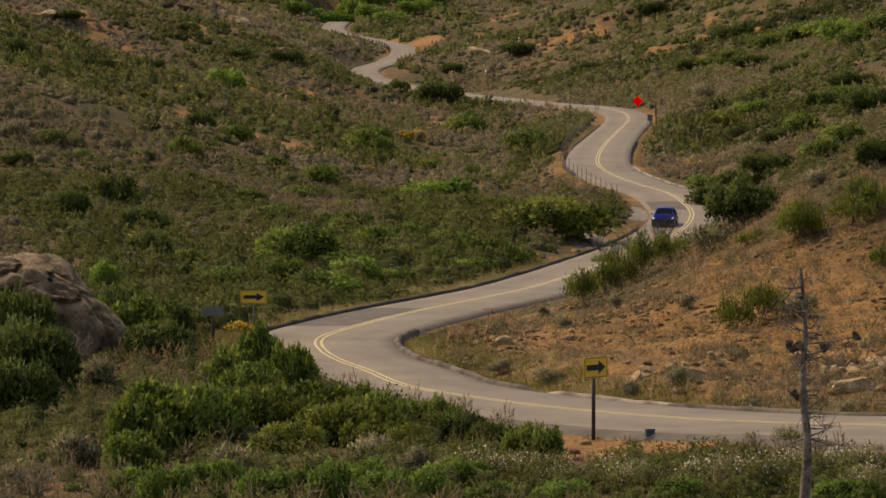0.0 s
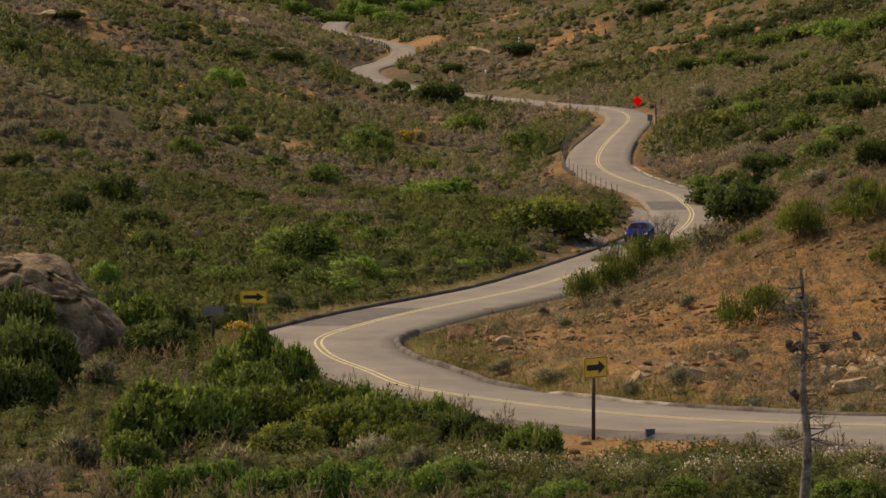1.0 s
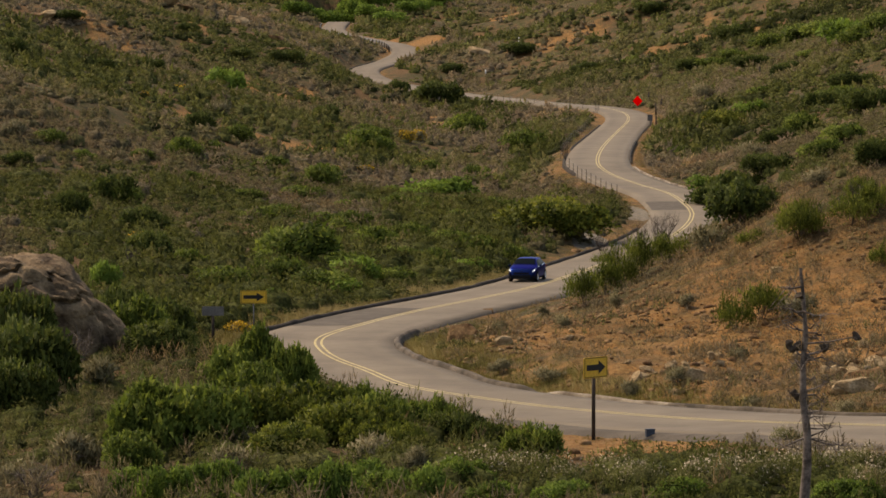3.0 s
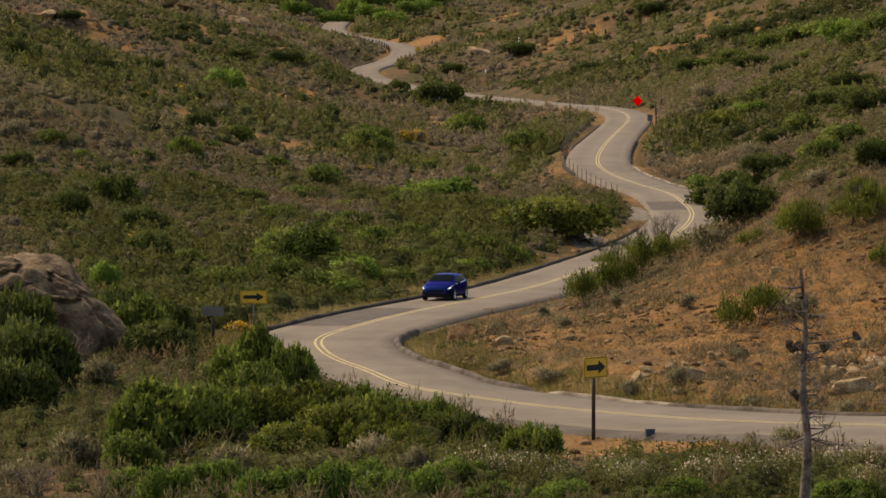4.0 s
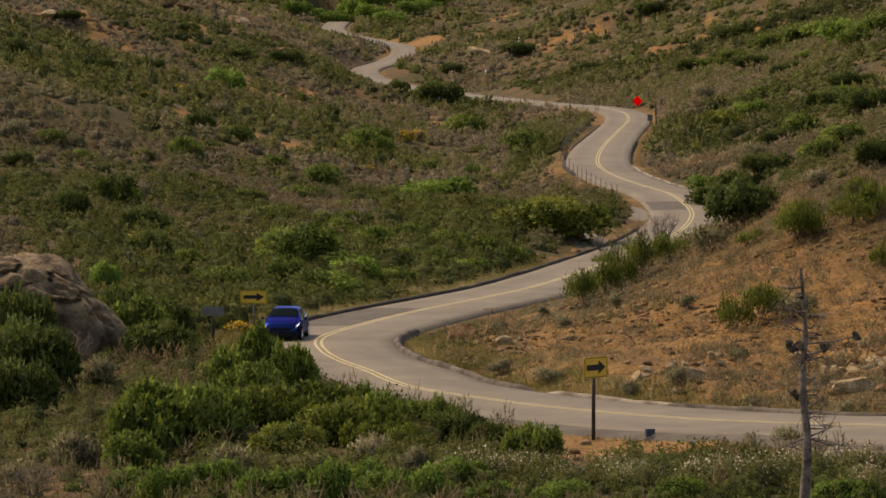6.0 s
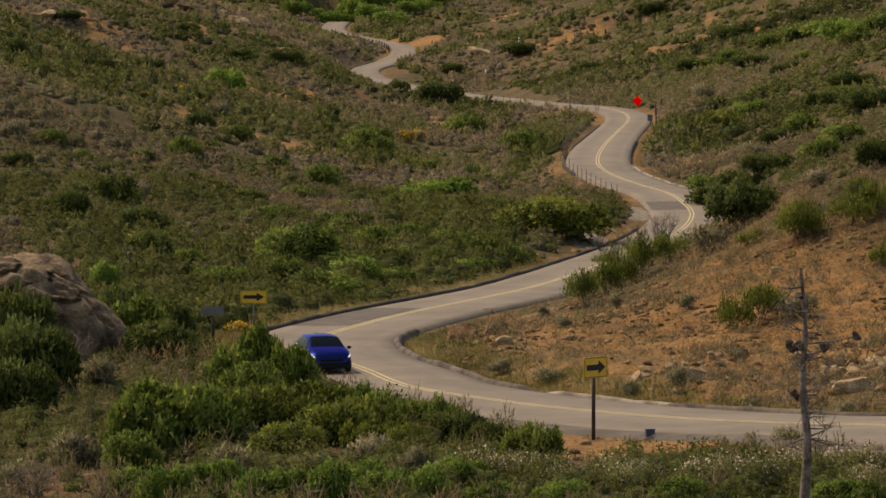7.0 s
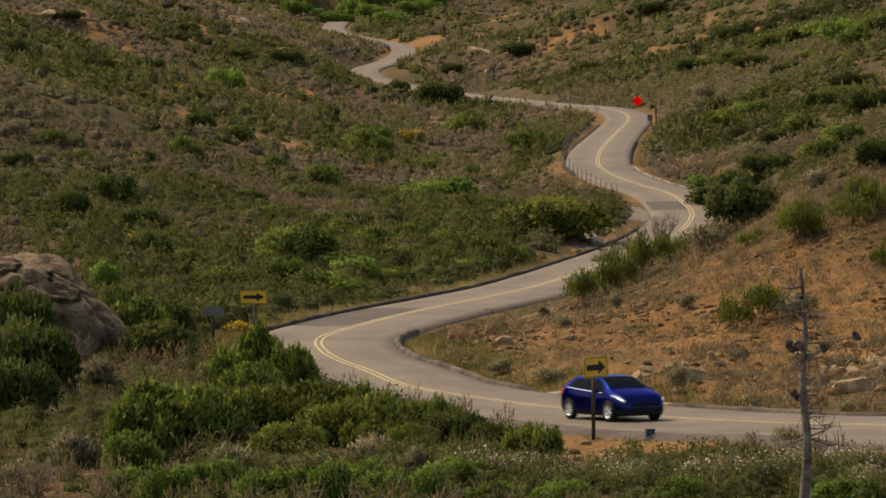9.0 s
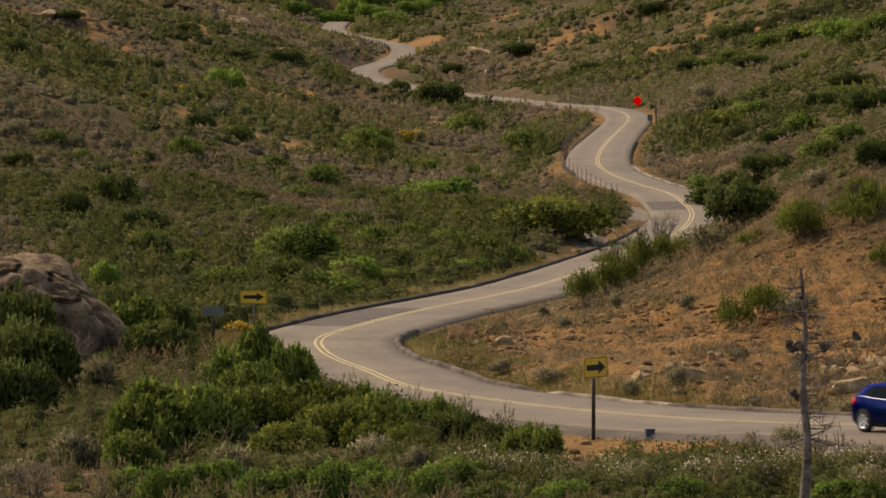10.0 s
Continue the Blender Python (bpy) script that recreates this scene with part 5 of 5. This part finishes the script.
# ---- wire fences and the guard rail ----
def wire_fence(points, spacing, height, label):
    line = spline([(x, y, 0.0) for x, y in points], 0.5)
    run = np.concatenate([[0], np.cumsum(np.linalg.norm(np.diff(line, axis=0), axis=1))])
    root = tagged(new("wire_fence"), label, "fence", "wire fences")
    marks = np.arange(0, run[-1], spacing)
    px, py = np.interp(marks, run, line[:, 0]), np.interp(marks, run, line[:, 1])
    pz = land(px, py)
    for x, y, z in zip(px, py, pz):
        rod("fence_post", (x, y, z - 0.3), height + 0.3 + random.uniform(-0.1, 0.15), 0.034, POST_WOOD, root, "", 5)
    for k in (0.35, 0.65, 0.95):
        v, fc = [], []
        tube(v, fc, [(x, y, z + height * k) for x, y, z in zip(px, py, pz)], [0.012] * len(px), 3)
        part("wire", mesh_from("wire", v, fc, STEEL), None, root)


wire_fence(((12.5, 346.7), (14.0, 322.0), (15.6, 298.0)), 4.2, 1.25, "wire fence on dark posts below the road")
wire_fence(((24.6, 536.2), (19.4, 470.0), (16.0, 424.8), (12.6, 365.0)), 8.0, 1.25, "long wire fence on dark posts along the road")
wire_fence(((24.2, 538.0), (14.0, 575.0), (7.0, 620.0)), 6.5, 1.35, "wire fence on dark posts beside the far road")


def build_guardrail():
    root = tagged(new("guardrail"), "dark steel guard rail on posts beside the far road", "guard rail")
    a, b = near_index(-11, 866), near_index(-32.3, 1015)
    prof = ((0.0, 0.45), (-0.08, 0.53), (0.0, 0.61), (0.0, 0.69), (-0.08, 0.77), (0.0, 0.87), (0.06, 0.87), (0.06, 0.45))
    v, fc = ribbon([ROAD_HALF + 0.5 + o for o, _ in prof], [h for _, h in prof], a, b)
    part("rail", mesh_from("rail", v, fc, STEEL), None, root, "corrugated steel rail")
    for k in range(a, b, 8):
        x, y = CENTRE[k, :2] + SIDE[k] * (ROAD_HALF + 0.7)
        rod("rail_post", (x, y, CENTRE[k, 2] - 0.6), 1.5, 0.15, POST_WOOD, root, "", 5)


build_guardrail()

# ---- dead wood ----
TWIGS = ((-13.4, 124.4, 1.3, 1.5), (16.8, 254.6, 1.5, 2.1), (11.3, 240.9, 0.8, 1.6), (-9.9, 81.7, 0.9, 0.8), (-17.7, 191.6, 0.6, 1.4), (19.4, 159.2, 0.8, 1.1), (13.0, 359.9, 1.2, 2.4), (14.3, 245.1, 1.2, 2.1), (15.7, 246.4, 1.2, 2.5), (13.1, 242.0, 1.0, 1.6))
rng_twig = np.random.default_rng(77)
for k, (x, y, w, h) in enumerate(TWIGS):
    ob = tagged(new("dead_bush"), "leafless grey dead bush of bleached twigs", "shrub", "dead bushes")
    ob.matrix_basis = pose(x, y, ground_at(x, y), 0, 0, 50 * k)
    part("branchwork", stem_mesh("branchwork", rng_twig, 13, (w, w, h), 0.028, DEADWOOD if k in (0, 3) else BARK, 1.0, 4), None, ob)


def build_dead_tree():
    """A slim dead trunk with broken side branches and dark clusters of old cones."""
    x, y = 5.87, 54.5
    g = ground_at(x, y)
    root = tagged(new("dead_tree"), "slim leafless dead tree with dark seed clusters", "tree")
    root.matrix_basis = pose(x, y, g)
    rng = np.random.default_rng(9)
    top = 7.25 - g
    pts = [np.array([0.02 - 0.11 * k / 10 + 0.035 * math.sin(k * 1.7), 0.02 * math.cos(k * 2.1), -0.3 + (top + 0.3) * k / 10]) for k in range(11)]
    v, fc = [], []
    tube(v, fc, pts, [0.112 - 0.0088 * k for k in range(11)], 8)
    part("trunk", mesh_from("trunk", v, fc, DEADWOOD, True), None, root, "bleached grey trunk")
    ends = []
    for k in range(30):
        z = top * (0.42 + 0.56 * rng.random())
        a = rng.choice([0.0, math.pi]) + rng.normal() * 0.7
        ln = (0.25 + 0.55 * rng.random()) * (1.1 - 0.5 * z / top)
        rise = 0.5 * rng.random() - 0.22
        o = np.array([-0.09 * z / top, 0, z])
        m = o + np.array([math.cos(a) * ln * 0.5, math.sin(a) * ln * 0.5, rise * ln])
        e = o + np.array([math.cos(a) * ln, math.sin(a) * ln, rise * ln * (1.2 + rng.random()) + 0.1 * rng.normal()])
        v, fc = [], []
        tube(v, fc, [o, m, e], [0.019, 0.013, 0.005], 5)
        for _ in range(4):
            q = m + (e - m) * rng.random()
            tube(v, fc, [q, q + rng.normal(size=3) * 0.09, q + rng.normal(size=3) * 0.18 + np.array((0, 0, -0.08))], [0.008, 0.006, 0.003], 4)
        part("branch", mesh_from("branch", v, fc, DEADWOOD, True), None, root)
    for dx, z in ((-0.29, 6.04), (-0.2, 5.95), (-0.13, 6.02), (0.3, 5.97), (0.8, 6.15), (-0.18, 5.2), (-0.1, 6.8)):
        m = rock_mesh("seed_cone", int(z * 100), (0.09, 0.08, 0.085), POST_WOOD, 3, 0, 0.6)
        part("seed_cone", m, None, root, "dark seed cluster", pose(dx - 0.02, 0.0, z - g))
        v, fc = [], []
        tube(v, fc, [(-0.06, 0, z - g - 0.12), (dx * 0.5 - 0.04, 0.02, z - g - 0.09), (dx - 0.02, 0, z - g)], [0.02, 0.014, 0.009], 5)
        part("branch", mesh_from("branch", v, fc, DEADWOOD, True), None, root)


build_dead_tree()
GORSE_SHRUBS = ((-4.3, 415.3, 1.1, 1.4), (-2.9, 418.9, 0.8, 1.3), (-1.8, 396.3, 0.9, 0.9), (-8.6, 357.5, 1.8, 0.6), (-18.6, 211.3, 0.8, 0.7), (-34.7, 390.3, 0.8, 0.7), (-9.2, 589.4, 1.0, 0.9), (35.0, 428.6, 1.6, 1.6), (5.6, 231.9, 0.8, 0.8), (-11.4, 352.6, 0.7, 0.5), (-33.0, 418.4, 1.0, 0.7), (-9.5, 158.9, 0.6, 0.6))
shrub_kind("gorse_shrub", 12, big(700, 0.13, SAGE, lumps=5), (5, (1, 1, 0.7), 0.02, BARK), "low shrub in yellow-orange flower", "shrub", "flowering yellow shrubs", GORSE_SHRUBS,
           dict(n=700, size=(1.15, 1.15, 1.08), leaf=0.12, material=GORSE, lumps=6, shell=0.9))


# ---- the car: forward is +x, left is +y, wheels stand at z = 0 ----
CAR_PAINT = plain("deep_blue_car_paint", (0.002, 0.008, 0.12), 0.3, 1.0)
nt, nodes, links, bsdf = nodes_of(CAR_PAINT)
bsdf.inputs["Coat Weight"].default_value, bsdf.inputs["Coat Roughness"].default_value = 0.12, 0.05
bsdf.inputs["Specular Tint"].default_value = (0.2, 0.3, 0.8, 1)
bsdf.inputs["Specular IOR Level"].default_value = 0.25
links.new(ramp(nt, noise_node(nt, 90.0, 2, 0.5, nodes.new("ShaderNodeTexCoord").outputs["Object"]), ((0.3, (0.0035, 0.012, 0.068)), (0.7, (0.005, 0.018, 0.095)))), bsdf.inputs["Base Color"])
CAR_GLASS = plain("tinted_car_glass", (0.005, 0.008, 0.01), 0.12, 0.0)
CAR_GLASS.node_tree.nodes["Principled BSDF"].inputs["IOR"].default_value = 1.12
CAR_GLASS.node_tree.nodes["Principled BSDF"].inputs["Specular IOR Level"].default_value = 0.08
CAR_BLACK = plain("black_plastic", (0.008, 0.008, 0.009), 0.75)
CAR_BLACK.node_tree.nodes["Principled BSDF"].inputs["Specular IOR Level"].default_value = 0.15
TYRE = surface("tyre_rubber", (0.014, 0.014, 0.014), (0.028, 0.027, 0.026), 6, 40, 0.85, 0, 0.2)
ALLOY = plain("bright_alloy", (0.78, 0.78, 0.8), 0.35, 0.35)
CHROME = plain("chrome_trim", (0.7, 0.7, 0.72), 0.12, 1.0)
LAMP_LIT = plain("lit_headlamp", (0.85, 0.88, 0.95), 0.1, 0.0, (0.8, 0.9, 1.0), 1.6)
LAMP_GLASS = plain("clear_lamp_lens", (0.5, 0.53, 0.58), 0.08, 0.3)
TAIL_RED = plain("red_lamp_lens", (0.55, 0.01, 0.015), 0.15, 0, (1.0, 0.02, 0.02), 0.35)
PLATE_WHITE = plain("plain_plate", (0.6, 0.6, 0.6), 0.5)

STATION = (-2.18, -2.12, -2.0, -1.75, -1.45, -0.8, 0.0, 0.4, 0.8, 1.15, 1.6, 1.92, 2.08, 2.18)
TOP = (0.72, 0.96, 1.13, 1.33, 1.425, 1.475, 1.48, 1.44, 1.26, 1.07, 0.98, 0.89, 0.8, 0.6)
BELT = (0.66, 0.9, 0.98, 1.03, 1.03, 0.98, 0.94, 0.92, 0.91, 0.91, 0.87, 0.79, 0.7, 0.54)
WIDTH = (0.66, 0.78, 0.83, 0.875, 0.9, 0.91, 0.91, 0.91, 0.91, 0.905, 0.88, 0.83, 0.74, 0.58)
ROOF = (0.5, 0.55, 0.54, 0.52, 0.52, 0.53, 0.55, 0.57, 0.63, 0.69, 0.68, 0.62, 0.55, 0.42)
BOTTOM = (0.34, 0.28, 0.24, 0.2, 0.18, 0.17, 0.17, 0.17, 0.17, 0.17, 0.18, 0.19, 0.21, 0.26)


def body_point(x, v, out=0.0, side=1):
    """The car's skin: x along, v from 0 (floor's middle) to 8 (roof's middle)."""
    def soft(tab, r=0.07):
        return float(np.mean([np.interp(x + o, STATION, tab) for o in (-r, -r / 2, 0, r / 2, r)]))
    t, b, w, rf, bo = soft(TOP), soft(BELT), soft(WIDTH), soft(ROOF), soft(BOTTOM)
    mid = bo + 0.45 * (b - bo)
    prof = np.array([(0, bo), (0.8 * w, bo), (0.965 * w, bo + 0.13 * (b - bo)), (w, mid), (0.985 * w, b - 0.22 * (b - bo)), (0.95 * w, b),
                     (rf + 0.05, t - 0.1 * (t - b) - 0.03), (rf * 0.72, t - 0.012), (0, t)])
    i = min(int(v), 7)
    k = v - i
    p0, p1, p2, p3 = prof[max(i - 1, 0)], prof[i], prof[i + 1], prof[min(i + 2, 8)]
    q = 0.5 * (2 * p1 + (p2 - p0) * k + (2 * p0 - 5 * p1 + 4 * p2 - p3) * k * k + (3 * p1 - p0 - 3 * p2 + p3) * k ** 3) if i not in (4, 5) else p1 + (p2 - p1) * k
    tang = p2 - p1
    nrm = np.array([tang[1], -tang[0]]) / max(np.hypot(*tang), 1e-6)
    q = q + nrm * out
    return (x, side * q[0], q[1])


def skin(name, xs, vs, out, side, material, parent, label=""):
    """A panel cut from the car's skin, lying proud by out. vs may be a function of x."""
    rows = [[body_point(x, v, out, side) for v in (vs(x) if callable(vs) else vs)] for x in xs]
    n, m = len(rows), len(rows[0])
    fc = grid_faces(n, m)
    return part(name, mesh_from(name, np.array(rows).reshape(-1, 3), fc if side < 0 else fc[:, ::-1], material, True), None, parent, label)


def across(name, xs, w0, out, material, parent, label=""):
    """A panel across the car (screen, bonnet shut line): over the roof skin from side to side."""
    vs = np.linspace(w0, 8, 7)
    rows = [[body_point(x, v, out, 1) for v in vs] + [body_point(x, v, out, -1) for v in vs[-2::-1]] for x in xs]
    fc = grid_faces(len(rows), len(rows[0]))
    return part(name, mesh_from(name, np.array(rows).reshape(-1, 3), fc[:, ::-1], material, True), None, parent, label)


def lathe(name, profile, material, sides=28):
    """A turned solid about the y axis: profile of (radius, y)."""
    a = np.arange(sides) * 6.28318 / sides
    v = np.array([[(r * math.cos(t), y, r * math.sin(t)) for t in a] for r, y in profile]).reshape(-1, 3)
    fc = []
    for k in range(len(profile) - 1):
        for j in range(sides):
            fc.append((k * sides + j, (k + 1) * sides + j, (k + 1) * sides + (j + 1) % sides, k * sides + (j + 1) % sides))
    return mesh_from(name, v, fc, material, True)


def block(name, size, material, parent, at, label="", bevel=0.01, turn=(0, 0, 0)):
    bm = bmesh.new()
    bmesh.ops.create_cube(bm, size=1)
    bmesh.ops.scale(bm, vec=size, verts=bm.verts)
    if bevel:
        bmesh.ops.bevel(bm, geom=bm.edges[:], offset=bevel, segments=2, affect="EDGES")
    return part(name, bm, material, parent, label, pose(*at, *turn))


def build_wheel(car, x, side):
    wheel = part("wheel", lathe("hub", ((0.0, 0.08 * side), (0.07, 0.08 * side), (0.08, 0.0), (0.0, 0.0)), CAR_BLACK, 16), None, car, "five-spoke alloy wheel", pose(x, side * 0.825, 0.325))
    part("tyre", lathe("tyre", ((0.215, -0.1), (0.3, -0.105), (0.325, -0.08), (0.325, 0.08), (0.3, 0.105), (0.215, 0.1)), TYRE), None, wheel, "black rubber tyre")
    part("rim", lathe("rim", ((0.222, -0.09), (0.222, 0.098 * side), (0.2, 0.1 * side), (0.195, 0.05 * side)), ALLOY), None, wheel)
    part("brake_disc", lathe("brake_disc", ((0.0, 0.0), (0.17, 0.0), (0.17, 0.01 * side), (0.0, 0.01 * side)), CAR_BLACK, 20), None, wheel)
    bm = bmesh.new()
    for k in range(5):
        ring = []
        a = k * 1.25664
        for r, w, y in ((0.03, 0.035, 0.085), (0.12, 0.026, 0.09), (0.205, 0.034, 0.08)):
            c, s = math.cos(a), math.sin(a)
            ring.append([bm.verts.new((r * c - o * s, side * yy, r * s + o * c)) for o, yy in ((-w, y - 0.03), (-w * 0.6, y), (w * 0.6, y), (w, y - 0.03))])
        for p, q in zip(ring, ring[1:]):
            for i in range(3):
                bm.faces.new((p[i], p[i + 1], q[i + 1], q[i]))
    bmesh.ops.recalc_face_normals(bm, faces=bm.faces[:])
    part("spoke_star", bm, ALLOY, wheel, "bright five-spoke alloy star")
    return wheel


def build_car():
    car = new("car")
    tagged(car, "deep blue five-door hatchback with lit headlights", "car")
    xs = np.concatenate([np.linspace(-2.18, -1.9, 8), np.linspace(-1.85, 1.8, 74), np.linspace(1.86, 2.18, 9)])
    vs = np.linspace(0, 8, 33)
    rows = [[body_point(x, v, 0, 1) for v in vs] + [body_point(x, v, 0, -1) for v in vs[-2:0:-1]] for x in xs]
    m = len(rows[0])
    v = np.array(rows).reshape(-1, 3)
    n = len(xs)
    i = np.arange(n * m).reshape(n, m)
    j = np.roll(i, -1, 1)
    fc = np.stack([i[:-1], i[1:], j[1:], j[:-1]], -1).reshape(-1, 4)
    me = mesh_from("body", v, fc[:, ::-1], CAR_PAINT, True)
    bm = bmesh.new()
    bm.from_mesh(me)
    bmesh.ops.holes_fill(bm, edges=[e for e in bm.edges if e.is_boundary])
    bmesh.ops.recalc_face_normals(bm, faces=bm.faces[:])
    bm.to_mesh(me)
    bm.free()
    body = part("body", me, CAR_PAINT, car, "glossy deep blue metallic body")
    across("windscreen", np.linspace(0.44, 1.1, 24), 6.12, 0.014, CAR_GLASS, car, "dark raked windscreen")
    across("rear_window", np.linspace(-2.02, -1.6, 18), 6.2, 0.014, CAR_GLASS, car, "dark hatch window")
    for s in (1, -1):
        side_vs = lambda x: np.linspace(5.1, 5.1 + 0.78 * min(1.0, max(0.06, (1.02 - x) / 0.5)) * min(1.0, max(0.1, (x + 1.72) / 0.5)), 5)
        for name, a, b in (("front_side_window", 0.06, 0.98), ("rear_side_window", -0.9, -0.0), ("quarter_window", -1.4, -0.93)):
            skin(name, np.linspace(a, b, 20), side_vs, 0.01, s, CAR_GLASS, car)
        skin("waist_trim", np.linspace(-1.6, 0.95, 20), (5.03, 5.08), 0.012, s, CHROME, car, "thin chrome waist trim")
        skin("sill", np.linspace(-0.95, 0.95, 10), np.linspace(1.4, 2.2, 4), 0.008, s, CAR_BLACK, car)
        for name, a in (("front_door_gap", 0.93), ("door_gap", -0.02), ("rear_door_gap", -0.95)):
            skin(name, (a, a + 0.012), np.linspace(2.3, 4.95, 9), 0.003, s, CAR_BLACK, car)
        for a in (0.12, -0.82):
            block("door_handle", (0.2, 0.03, 0.03), CAR_PAINT, car, (a, s * 0.905, 0.82), "", 0.01)
        lamp = skin("headlight", np.linspace(1.42, 2.08, 9), lambda x: np.linspace(4.72 - 0.5 * (x - 1.42), 4.95 + 0.35 * (x - 1.42), 5), 0.008, s, LAMP_GLASS, car, "clear swept-back headlight")
        skin("lamp_unit", np.linspace(1.8, 2.04, 6), np.linspace(4.6, 4.85, 4), 0.016, s, LAMP_LIT, lamp, "lit white lamp unit")
        skin("lower_bumper", np.linspace(1.72, 2.17, 10), np.linspace(1.2, 2.5, 5), 0.006, s, CAR_BLACK, car, "black lower bumper")
        skin("tail_light", np.linspace(-2.14, -1.86, 6), np.linspace(4.2, 5.1, 4), 0.008, s, TAIL_RED, car, "red tail light")
        skin("fog_light_bezel", np.linspace(1.98, 2.13, 5), np.linspace(2.2, 2.9, 4), 0.01, s, CAR_BLACK, car)
        mirror = block("door_mirror", (0.13, 0.2, 0.13), CAR_PAINT, car, (0.78, s * 1.0, 0.99), "blue door mirror", 0.045)
        block("mirror_glass", (0.01, 0.16, 0.1), CHROME, mirror, (-0.066, 0, 0), "", 0)
        for x in (1.32, -1.32):
            rows = []
            for a in np.linspace(-0.35, math.pi + 0.35, 20):
                rows.append([(x + r * math.cos(a), s * y, 0.325 + r * math.sin(a)) for r, y in ((0.0, 0.885), (0.34, 0.912), (0.37, 0.912), (0.37, 0.84))])
            fa = grid_faces(20, 4)
            part("wheel_arch", mesh_from("wheel_arch", np.array(rows).reshape(-1, 3), fa if s > 0 else fa[:, ::-1], CAR_BLACK, False), None, car, "black wheel arch")
    # the nose: grille, lower intake, plate and badge
    for name, w0, w1, z0, z1, x in (("grille", 0.5, 0.5, 0.5, 0.62, 2.172), ("lower_intake", 0.62, 0.58, 0.24, 0.47, 2.178)):
        bm = bmesh.new()
        pts = [(-w1, z0), (w1, z0), (w0, z1), (-w0, z1)]
        f0 = [bm.verts.new((x + 0.012, y, z)) for y, z in pts]
        f1 = [bm.verts.new((x - 0.1, y, z)) for y, z in pts]
        bm.faces.new(f0)
        bm.faces.new(f1[::-1])
        for k in range(4):
            bm.faces.new((f0[k], f1[k], f1[(k + 1) % 4], f0[(k + 1) % 4]))
        bmesh.ops.recalc_face_normals(bm, faces=bm.faces[:])
        g = part(name, bm, CAR_BLACK, car, "black grille")
        for k in range(3):
            block("grille_bar", (0.008, 1.7 * w1, 0.008), CAR_BLACK, g, (x + 0.015, 0, z0 + (z1 - z0) * (k + 0.5) / 3), "", 0)
    block("badge", (0.02, 0.14, 0.06), CAR_BLACK, car, (2.15, 0, 0.68), "plain dark oval badge", 0.008, (0, -30, 0))
    block("number_plate", (0.012, 0.3, 0.11), PLATE_WHITE, car, (-2.19, 0, 0.6), "plain pale plate", 0.003)
    block("roof_aerial", (0.12, 0.03, 0.05), CAR_PAINT, car, (-1.35, 0, 1.46), "", 0.012)
    return car, [(build_wheel(car, x, s), x, s) for x in (1.32, -1.32) for s in (1, -1)]


CAR_SIZE = 0.96
CAR, WHEELS = build_car()
for piece in CAR.children_recursive:
    piece.matrix_basis = Matrix.Translation(piece.matrix_basis.to_translation() * CAR_SIZE) @ piece.matrix_basis.to_3x3().to_4x4()
for me in {piece.data for piece in CAR.children_recursive}:
    me.transform(Matrix.Scale(CAR_SIZE, 4))
block("casing", (0.26, 0.16, 0.3), BOX_BLUE, box, (0, 0, 0.12), "", 0.015)
block("lid", (0.28, 0.18, 0.03), BOX_BLUE, box, (0, 0, 0.285), "", 0.008)

# ---- the car's way: seconds, metres along the road from its near end ----
PROGRESS = ((0.0, 227.8), (0.5, 220.6), (1.0, 212.3), (1.5, 203.8), (2.0, 193.0), (2.5, 181.3), (3.2, 164.3), (3.8, 150.6), (4.5, 138.3), (5.0, 130.0), (5.5, 122.2), (6.2, 110.4), (6.8, 99.3), (7.3, 91.7), (7.9, 82.8), (8.5, 73.9), (9.0, 66.1), (9.5, 59.1), (10.0, 50.4))
LANE = CENTRE.copy()
LANE[:, :2] += SIDE * (1.65 + 0.3 * np.clip((100 - ALONG) / 25, 0, 1))[:, None]
LANE[:, 2] += 0.05 * (1 - (1.65 / ROAD_HALF) ** 2)


def progress(t):
    """Smooth metres-along at t seconds (a cubic through the rows)."""
    ts, m = np.array(PROGRESS).T
    slope = np.gradient(m, ts)
    i = int(np.clip(np.searchsorted(ts, t) - 1, 0, len(ts) - 2))
    h = ts[i + 1] - ts[i]
    k = (t - ts[i]) / h
    return float((2 * k ** 3 - 3 * k ** 2 + 1) * m[i] + (k ** 3 - 2 * k ** 2 + k) * h * slope[i] + (3 * k ** 2 - 2 * k ** 3) * m[i + 1] + (k ** 3 - k ** 2) * h * slope[i + 1])


def lane_at(m):
    return np.array([np.interp(m, ALONG, LANE[:, k]) for k in range(3)])


def car_pose(t):
    m = progress(t)
    front, back = lane_at(m - 1.32), lane_at(m + 1.32)
    mid, d = (front + back) / 2, front - back
    return Matrix.Translation(mid) @ pose(0, 0, 0, 0, -math.degrees(math.atan2(d[2], math.hypot(d[0], d[1]))), math.degrees(math.atan2(d[1], d[0])))


def motions():
    walk(CAR, [(k / 10, car_pose(k / 10)) for k in range(101)])
    lane_m = np.concatenate([[0], np.cumsum(np.linalg.norm(np.diff(LANE, axis=0), axis=1))])
    for wheel, x, s in WHEELS:
        start = float(np.interp(progress(0.0), ALONG, lane_m))
        walk(wheel, [(k / 30, pose(x * CAR_SIZE, s * 0.825 * CAR_SIZE, 0.325 * CAR_SIZE) @ Matrix.Rotation((start - float(np.interp(progress(k / 30), ALONG, lane_m))) / (0.325 * CAR_SIZE), 4, "Y")) for k in range(301)])


motions()
